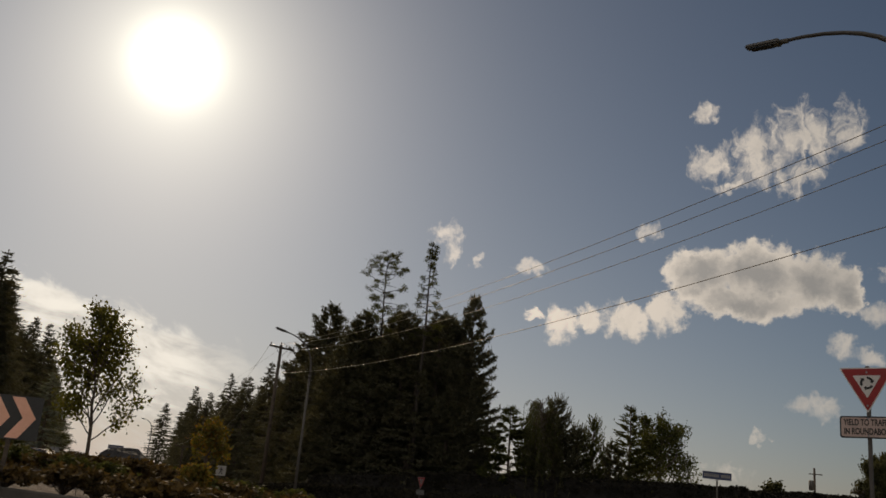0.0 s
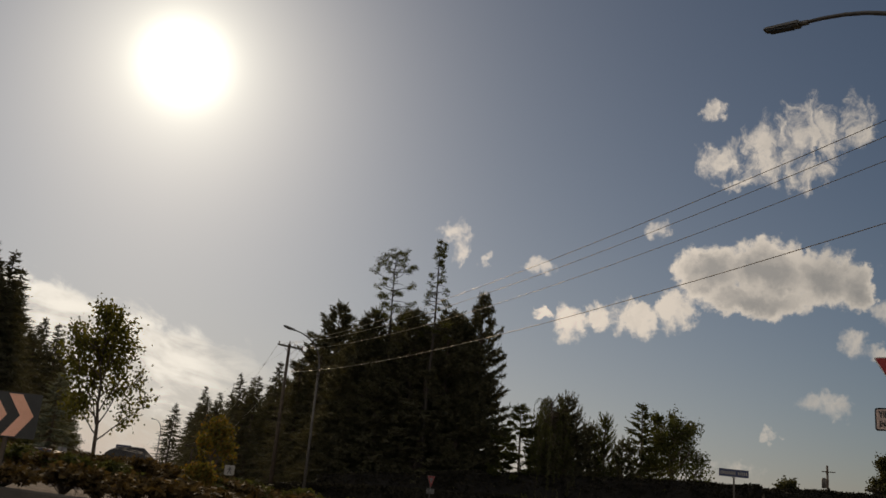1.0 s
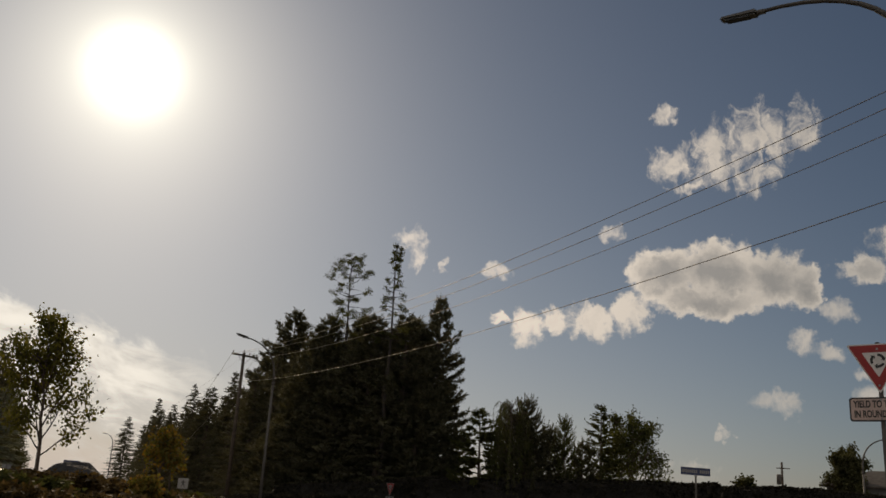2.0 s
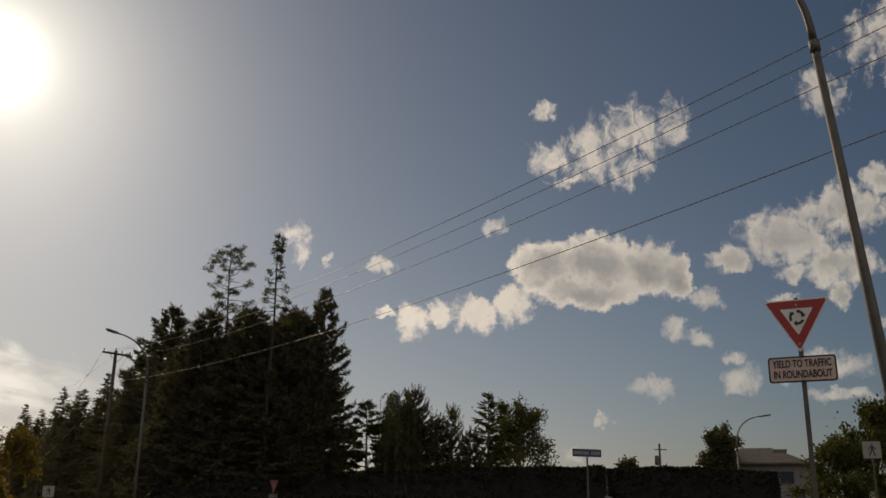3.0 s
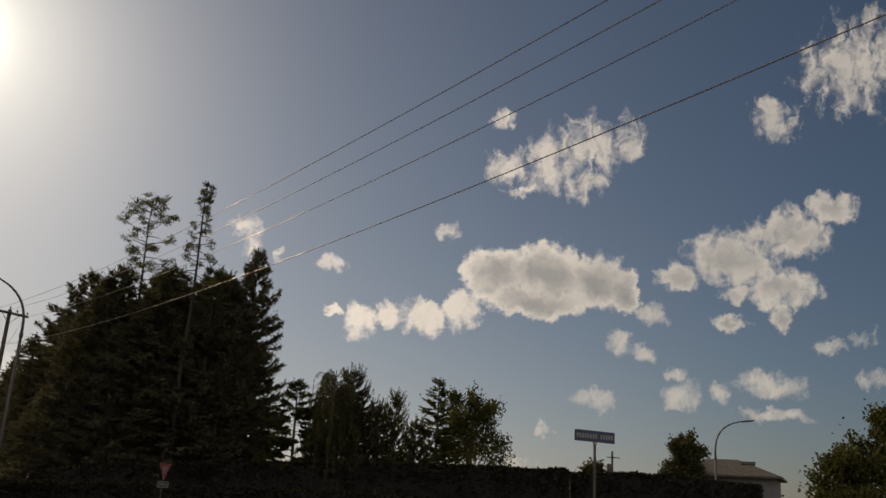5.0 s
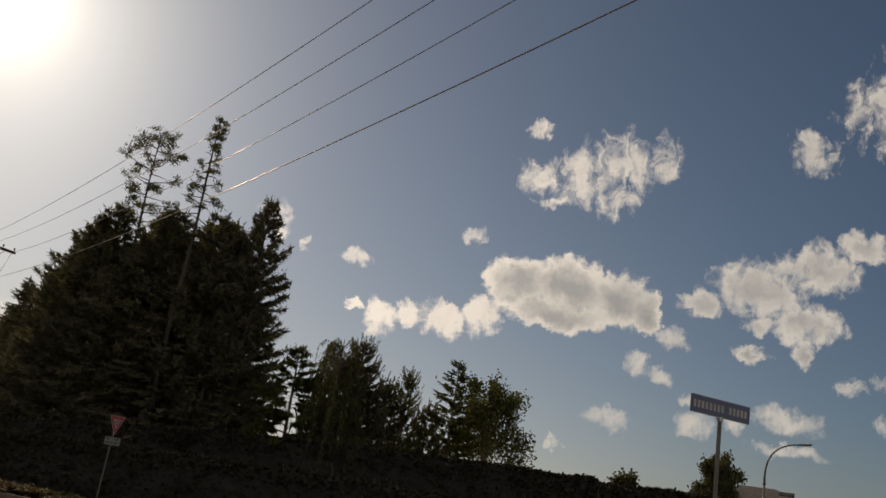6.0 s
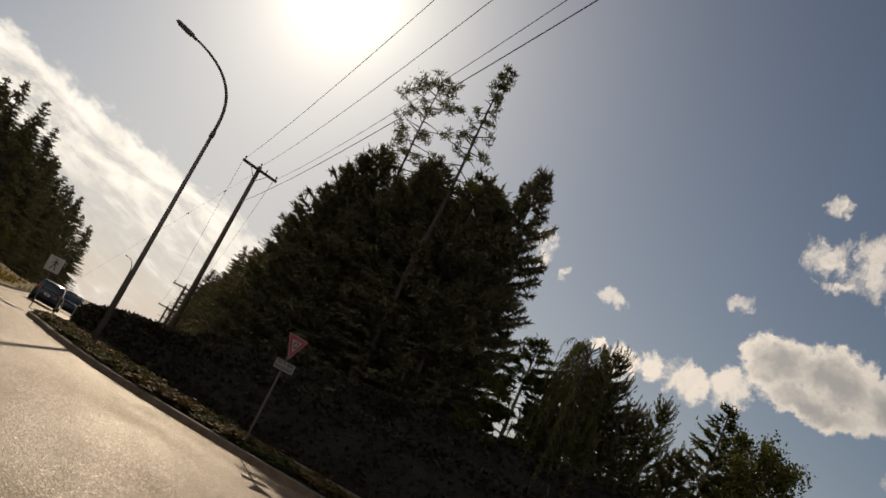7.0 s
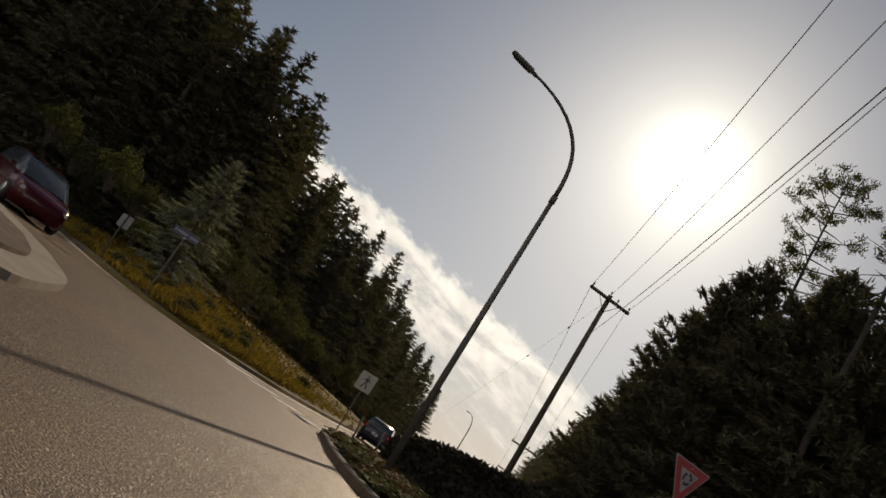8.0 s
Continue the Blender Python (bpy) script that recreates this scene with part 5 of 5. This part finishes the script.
# ---- island and verge planting ----
def shrub(seed, label, leaves, wide, tall, blades, group, name="shrub"):
    """A low spreading shrub of twigs and many small leaves."""
    rng = np.random.default_rng(seed)
    ob = thing(name, Matrix(), label, name.split("_")[0], group)
    twigs, bases, ways = [], [], []
    for k in range(26):
        az, out = rng.uniform(0, 6.283), rng.uniform(0.2, 1.0)
        end = Vector((math.cos(az) * wide * out, math.sin(az) * wide * out, tall * (1.05 - 0.45 * out * out) * rng.uniform(0.75, 1.15)))
        mid = end * 0.5 + Vector((0, 0, tall * 0.12))
        twigs.append(([Vector((0, 0, -0.05)), mid, end], [0.012, 0.008, 0.004]))
        for _ in range(blades // 26):
            s = rng.uniform(0.25, 1.05)
            bases.append(mid.lerp(end, s) + Vector(rng.normal(size=3)) * 0.09 * wide)
            ways.append(rng.normal(size=3) + np.array([0, 0, 0.4]))
    sz = rng.uniform(0.06, 0.13, size=len(bases))
    part("stem", limbs_mesh("stem", twigs, M_BARK, 3), None, ob)
    part("foliage", needle_mesh("foliage", bases, ways, sz, sz * 0.42, leaves, rng), None, ob)
    return ob


isle_group, verge_group = "low shrubs on the island", "low shrubs on the verge"
kinds = [shrub(71, "low rusty brown and green shrub on the island", M_SHRUB, 0.6, 0.5, 900, isle_group), shrub(72, "low green shrub on the island mulch", M_LEAF, 0.55, 0.5, 800, isle_group),
         shrub(73, "low spreading brown shrub on the island", M_SHRUB, 0.7, 0.42, 900, isle_group)]
rs = random.Random(9)
count = 0
while count < 86:
    r, a = ISLE_R * math.sqrt(rs.uniform(0.02, 0.93)), rs.uniform(0, 2 * math.pi)
    x, y = ISLE.x + r * math.cos(a), ISLE.y + r * math.sin(a)
    if x < -17 or (y > 24 and rs.random() < 0.6):
        continue
    src = kinds[2 if count % 5 < 2 else 0 if count % 5 < 4 else 1]
    s = rs.uniform(0.75, 1.15)
    copy_thing(src, Matrix.Translation((x, y, isle_z(x, y) + 0.08)) @ pose(0, 0, 0, 0, 0, rs.uniform(0, 360)) @ Matrix.Diagonal((s * 1.25, s * 1.25, s * 0.85, 1)))
    count += 1
for k in range(22):
    a = radians(-118 + 3.9 * k + rs.uniform(-1.2, 1.2))
    r = 9.35 + rs.uniform(-0.25, 0.2)
    x, y, s = ISLE.x + r * math.cos(a), ISLE.y + r * math.sin(a), rs.uniform(0.8, 1.05)
    copy_thing(kinds[0 if k % 3 else 2], Matrix.Translation((x, y, isle_z(x, y) + 0.06)) @ pose(0, 0, 0, 0, 0, rs.uniform(0, 360)) @ Matrix.Diagonal((s * 1.1, s * 1.1, s * 0.8, 1)))
for k, src in enumerate(kinds):
    x, y = ISLE.x - 3 + 3 * k, ISLE.y + 8
    src.matrix_basis = Matrix.Translation((x, y, isle_z(x, y) + 0.08))
strip = [shrub(74, "low brown shrub behind the kerb", M_SHRUB, 0.6, 0.45, 700, verge_group), shrub(75, "low olive shrub behind the kerb", M_LEAF_DARK, 0.6, 0.5, 700, verge_group)]
spots = []
for i, p in enumerate(NORTH_KERB):
    q = NORTH_KERB[min(i + 1, len(NORTH_KERB) - 1)]
    if p.y > 51 or p.x > 6 or q == p:
        continue
    d = (q - p).normalized()
    nrm = Vector((d.y, -d.x))
    for row in range(2):
        spots.append(p + nrm * (0.9 + 1.25 * row + rs.uniform(-0.3, 0.3)) + d * rs.uniform(-0.5, 0.5))
        spots.append(p.lerp(q, 0.5) + nrm * (0.9 + 1.25 * row + rs.uniform(-0.3, 0.3)))
spots = [p for p in spots if p.y > 38 and min((p - k).length for k in NORTH_KERB) > 0.55]
for i, p in enumerate(spots):
    s = rs.uniform(0.7, 1.1)
    m = Matrix.Translation((p.x, p.y, gz(p.x, p.y) + 0.12)) @ pose(0, 0, 0, 0, 0, rs.uniform(0, 360)) @ Matrix.Diagonal((s * 1.2, s * 1.2, s * 0.75, 1))
    if i < 2:
        strip[i].matrix_basis = m
    else:
        copy_thing(strip[0 if rs.random() < 0.7 else 1], m)

young = broadleaf("young_tree", 6.0, 81, "young green tree with a slim trunk on the island", M_LEAF_YOUNG, 0.27, 0.07, 4, 6, 0.12, 0.62, 3, 0.14, 0.26, 0.38, 20)
young.matrix_basis = Matrix.Translation((-13.45, 28.0, isle_z(-13.45, 28) - 0.05)) @ pose(0, 0, 0, 0, -6, 0) @ Matrix.Diagonal((1, 1, (7.4 - isle_z(-13.9, 28)) / 6.0, 1))
for x, y, top, seed, label in ((-6.2, 20.0, 3.15, 82, "small tree with golden and orange autumn leaves on the island"), (-17.6, 23.6, 4.6, 83, "small golden-leaved tree on the island"),
                               (-4.7, 15.6, 2.05, 84, "small bush with yellowing leaves on the island")):
    h = top - isle_z(x, y)
    t = broadleaf("small_tree", h, seed, label, M_LEAF_GOLD, 0.48, 0.025, 4, 4, 0.075, 0.65, 3, 0.05, 0.14, 0.5, 9)
    t.matrix_basis = Matrix.Translation((x, y, isle_z(x, y) - 0.05))

bm = bmesh.new()
bmesh.ops.create_icosphere(bm, subdivisions=3, radius=0.8)
for v in bm.verts:
    v.co *= 1 + 0.42 * noise.noise(v.co * 1.3 + Vector((3, 1, 2))) + 0.07 * noise.noise(v.co * 5)
    v.co.z *= 0.95
ob = thing("boulder", (-10.3, 24.6, isle_z(-10.3, 24.6) + 0.3), "dark rounded boulder on the planted island", "boulder")
part("rock", bm, M_ROCK, ob)

# dry grass on the bank
rng = np.random.default_rng(91)
EXIT_SIDE = [k for i, k in enumerate(WEST_KERB) if i >= WEST_KERB.index(max(WEST_KERB, key=lambda v: v.x))]
bases, ways, sizes = [], [], []
while len(bases) < 26000:
    i = rng.integers(0, len(WEST_KERB) - 1)
    p = WEST_KERB[i].lerp(WEST_KERB[i + 1], rng.uniform())
    d = (WEST_KERB[i + 1] - WEST_KERB[i]).normalized()
    q = p + Vector((-d.y, d.x)) * (0.3 + 13 * rng.uniform() ** 1.3)
    rim = float(np.interp(q.y, [k.y for k in EXIT_SIDE], [k.x for k in EXIT_SIDE]))
    if q.x < -52 or q.y > 85 or q.x > rim - 0.3:
        continue
    bases.append((q.x, q.y, gz(q.x, q.y) + 0.12 + bank_west(q.x, q.y)))
    ways.append((rng.normal() * 0.35, rng.normal() * 0.35, 1.0))
    sizes.append(rng.uniform(0.18, 0.45))
grass = new("dry_grass", spray_mesh("dry_grass", bases, ways, sizes, np.array(sizes) * 0.09, M_STRAW, rng, 0.15))
tagged(grass, "tall dry yellow grass on the roadside bank", "grass", "", "stuff")
# dark tufts among the dry grass
tuft = shrub(79, "dark olive weed clump in the dry grass", M_LEAF_DARK, 0.45, 0.45, 420, "weed clumps on the grass bank", "weed_clump")
for i in range(34):
    k = 10 + (i * 7) % 30
    p = WEST_KERB[k].lerp(WEST_KERB[k + 1], rs.random())
    d = (WEST_KERB[k + 1] - WEST_KERB[k]).normalized()
    q = p + Vector((-d.y, d.x)) * rs.uniform(0.7, 6.5)
    size = rs.uniform(0.5, 1.15)
    m = Matrix.Translation((q.x, q.y, gz(q.x, q.y) + 0.1 + bank_west(q.x, q.y))) @ pose(0, 0, 0, 0, 0, rs.uniform(0, 360)) @ Matrix.Diagonal((size, size, size, 1))
    if i == 0:
        tuft.matrix_basis = m
    else:
        copy_thing(tuft, m)
# bushes at the foot of the woods
under = [shrub(76, "green bush at the foot of the woods", M_LEAF_DARK, 1.3, 1.6, 1800, "bushes at the edge of the woods", "bush"), shrub(77, "pale green bush at the foot of the woods", M_LEAF, 1.2, 1.8, 1500, "bushes at the edge of the woods", "bush")]
EDGE_IN = smooth_line([(-36, 50.5), (-34.5, 56), (-36, 62), (-41, 71), (-47, 83), (-56, 100)], 6)
for i, p in enumerate(EDGE_IN):
    x, y = p.x + rs.uniform(-1.5, 1.5), p.y + rs.uniform(-1.5, 1.5)
    m = Matrix.Translation((x, y, gz(x, y) + 2.0)) @ pose(0, 0, 0, 0, 0, rs.uniform(0, 360)) @ Matrix.Diagonal((1, 1, rs.uniform(0.8, 1.5), 1))
    if i < 2:
        under[i].matrix_basis = m
    else:
        copy_thing(under[0 if rs.random() < 0.6 else 1], m)
pale = conifer(6.2, 1.9, 78, "pale grey-green young spruce before the woods", M_NEEDLE_PALE, 0.03, 30, 7, 50, 0.0, 0.8, 0.4, "", 0.3, 0.2, 0.08)
pale.matrix_basis = Matrix.Translation((-29.8, 52.6, gz(-29.8, 52.6) + 0.9)) @ Matrix.Diagonal((1, 1, (7.2 - gz(-29.8, 52.6) - 0.9) / 6.2, 1))
for x, y, z, s in ((-33.0, 47.0, 3.2, 1.0), (-32.0, 49.6, 3.0, 1.1), (-30.5, 51.0, 1.7, 0.7)):
    copy_thing(under[1], Matrix.Translation((x, y, z)) @ Matrix.Diagonal((s, s, s, 1)))


# ---- vehicles ----
def car(label, paint, x, y, turn, tall=1.45, antenna=False):
    """A small hatchback; its nose points to +x before it is turned."""
    slope = Vector((0, 0, 1)).rotation_difference(Vector((0.045, 0.036, 1))).to_matrix().to_4x4()
    ob = thing("car", Matrix.Translation((x, y, gz(x, y) + 0.01)) @ slope @ pose(0, 0, 0, 0, 0, turn), label, "car", "cars")
    k = tall / 1.45
    stations = [(-2.1, 0.62, 0.36, 0.78), (-2.02, 0.78, 0.2, 0.92), (-1.5, 0.84, 0.13, 0.95), (0.0, 0.86, 0.12, 0.92), (1.0, 0.85, 0.12, 0.88), (1.7, 0.8, 0.14, 0.78), (2.0, 0.7, 0.2, 0.66), (2.08, 0.55, 0.3, 0.58)]
    verts, faces = [], []
    prof = [(0.0, 0.0), (0.9, 0.0), (1.0, 0.25), (1.0, 0.7), (0.94, 0.95), (0.8, 1.0), (0.0, 1.03)]
    prof = prof + [(-a, b) for a, b in prof[-2:0:-1]]
    m = len(prof)
    for sx, hw, z0, z1 in stations:
        verts += [(sx, a * hw, (z0 + (z1 - z0) * b) * k) for a, b in prof]
    for i in range(len(stations) - 1):
        faces += [(i * m + q, i * m + (q + 1) % m, (i + 1) * m + (q + 1) % m, (i + 1) * m + q) for q in range(m)]
    faces += [tuple(range(m))[::-1], tuple(range((len(stations) - 1) * m, len(stations) * m))]
    body = part("body", mesh_of("body", verts, faces, paint, True), None, ob)
    cabin = [(-1.98, 0.72, 0.90, 0.93), (-1.72, 0.66, 0.9, 1.36), (-1.5, 0.62, 0.9, 1.43), (-0.4, 0.61, 0.9, 1.45), (0.35, 0.6, 0.88, 1.40), (1.15, 0.7, 0.86, 0.89)]
    verts, faces = [], []
    for sx, hw, z0, z1 in cabin:
        verts += [(sx, 0.76, z0 * k), (sx, hw + 0.02, (z1 - 0.05) * k), (sx, hw - 0.1, z1 * k), (sx, -hw + 0.1, z1 * k), (sx, -hw - 0.02, (z1 - 0.05) * k), (sx, -0.76, z0 * k)]
    for i in range(len(cabin) - 1):
        faces += [(i * 6 + q, i * 6 + q + 1, (i + 1) * 6 + q + 1, (i + 1) * 6 + q) for q in range(5)]
    part("window_glass", mesh_of("window_glass", verts, faces, M_WINDOW, True), None, ob, "dark tinted windows")
    verts, faces = [], []
    for sx, hw, z0, z1 in cabin[1:5]:
        verts += [(sx, hw + 0.035, (z1 - 0.09) * k), (sx, hw - 0.08, (z1 + 0.015) * k), (sx, 0, (z1 + 0.025) * k), (sx, -hw + 0.08, (z1 + 0.015) * k), (sx, -hw - 0.035, (z1 - 0.09) * k)]
    for i in range(3):
        faces += [(i * 5 + q, i * 5 + q + 1, (i + 1) * 5 + q + 1, (i + 1) * 5 + q) for q in range(4)]
    part("roof", mesh_of("roof", verts, faces, paint, True), None, ob)
    for sx, sy in ((-1.3, 1), (-1.3, -1), (1.3, 1), (1.3, -1)):
        wheel = new("wheel")
        wheel.parent = ob
        wheel.location = (sx, sy * 0.76, 0.31)
        tyre_line = [(0, sy * w, 0) for w in (-0.1, -0.09, 0.0, 0.09, 0.1)]
        tube("tyre", tyre_line, [0.26, 0.31, 0.315, 0.31, 0.26], M_TYRE, wheel, 20)
        tube("rim", [(0, sy * 0.08, 0), (0, sy * 0.108, 0), (0, sy * 0.115, 0)], [0.2, 0.19, 0.05], M_ALLOY, wheel, 14)
    for sy in (1, -1):
        part("tail_lamp", box(0.1, 0.24, 0.3 * k, (-2.0, sy * 0.64, 0.78 * k), 0.03), M_TAIL, ob, "red tail lamp")
        part("headlamp", box(0.16, 0.3, 0.12 * k, (1.95, sy * 0.55, 0.6 * k), 0.03), M_HEADLAMP, ob)
        part("mirror", box(0.12, 0.16, 0.1, (0.75, sy * 0.93, 0.95 * k), 0.03), paint, ob)
    part("bumper", box(0.16, 1.56, 0.2, (-2.06, 0, 0.48 * k), 0.05), paint, ob)
    plate = part("plate_panel", box(0.02, 0.34, 0.14, (-2.125, 0, 0.66 * k), 0.005), M_WHITE, ob)
    part("text_bar", box(0.01, 0.24, 0.06, (-2.138, 0, 0.66 * k), 0.002), M_BLACK, plate)
    if antenna:
        tube("antenna", [(-1.5, 0, 1.44 * k), (-1.72, 0, 2.0 * k)], 0.006, M_BLACK, ob, 5)
    return ob


car("dark blue hatchback with a roof antenna on the exit road", M_CAR_DARK, -28.6, 69.6, 120, 1.45, True)
car("dark car further along the exit road", M_CAR_DARK, -35.0, 82.0, -60, 1.6)
car("dark red car on the side arm of the roundabout", M_CAR_RED, -23.6, 42.6, -14, 1.5)

# ---- the house behind the hedge ----
hx, hy = 36.2, 84.0
house = thing("house", Matrix.Translation((hx, hy, gz(hx, hy))) @ pose(0, 0, 0, 0, 0, -30.6), "pale stucco house with a brown hipped roof", "house")
eave = 5.45 - gz(hx, hy)
ridge = 6.95 - gz(hx, hy)
part("wall", box(9.0, 6.6, eave, (0, 0, eave / 2), 0.02), M_STUCCO, house)
bm = bmesh.new()
ring_out = [bm.verts.new(p) for p in ((-5.05, -3.85, eave), (5.05, -3.85, eave), (5.05, 3.85, eave), (-5.05, 3.85, eave))]
low = [bm.verts.new((v.co.x, v.co.y, eave - 0.16)) for v in ring_out]
ra, rb = bm.verts.new((-1.3, 0, ridge)), bm.verts.new((1.3, 0, ridge))
bm.faces.new((ring_out[0], ring_out[1], rb, ra))
bm.faces.new((ring_out[1], ring_out[2], rb))
bm.faces.new((ring_out[2], ring_out[3], ra, rb))
bm.faces.new((ring_out[3], ring_out[0], ra))
for i in range(4):
    bm.faces.new((ring_out[i], low[i], low[(i + 1) % 4], ring_out[(i + 1) % 4]))
bm.faces.new(low[::-1])
bmesh.ops.recalc_face_normals(bm, faces=bm.faces[:])
roof = part("roof", bm, M_ROOF, house, "brown weathered shingle roof")
for rx, ry, rz in ((-2.3, -0.95, -0.42), (2.2, -0.9, -0.36)):
    part("roof_panel", box(1.15, 0.8, 0.12, (rx, ry, ridge + rz), 0.02, pose(0, 0, 0, 21, 0, 0)), M_TYRE, roof, "dark low roof panel")
for wx in (-2.8, 0.2, 2.9):
    win = part("window", box(1.3, 0.08, 1.2, (wx, -3.33, eave - 1.3), 0.01), M_STUCCO, house)
    part("pane", box(1.14, 0.04, 1.04, (wx, -3.37, eave - 1.3), 0.005), M_WINDOW, win)

# ---- a far pole with a transformer, and a cabinet ----
far = thing("utility_pole", (37.7, 120.4, gz(37.7, 120.4)), "far utility pole carrying a grey transformer", "utility pole", "utility poles along the road")
fh = 9.5 - gz(37.7, 120.4)
tube("pole", [(0, 0, -0.3), (0, 0, fh)], [0.19, 0.14], M_POLE_WOOD, far, 8)
part("crossarm", box(1.7, 0.12, 0.12, (0.1, -0.16, fh - 0.8), 0.01), M_POLE_WOOD, far)
tube("transformer", [(-0.5, -0.2, fh - 2.9), (-0.5, -0.2, fh - 2.8), (-0.5, -0.2, fh - 1.7), (-0.5, -0.2, fh - 1.6)], [0.2, 0.3, 0.3, 0.2], M_STEEL_DULL, far, 12)
cab = thing("utility_cabinet", Matrix.Translation((-15.2, 57.5, gz(-15.2, 57.5) + 0.1)) @ Matrix.Diagonal((0.95, 0.95, 1.1, 1)), "dark green metal utility cabinet beside the lamp pole", "cabinet")
part("body", box(0.95, 0.6, 1.45, (0, 0, 0.775), 0.02), M_CABINET, cab)
part("plinth", box(1.05, 0.7, 0.1, (0, 0, 0.05), 0.01), M_CONCRETE, cab)
for sx in (-0.235, 0.235):
    door = part("door", box(0.45, 0.02, 1.3, (sx, -0.305, 0.79), 0.006), M_CABINET, cab)
    part("handle", box(0.02, 0.03, 0.14, (sx * 0.25, -0.33, 0.8), 0.004), M_STEEL, door)
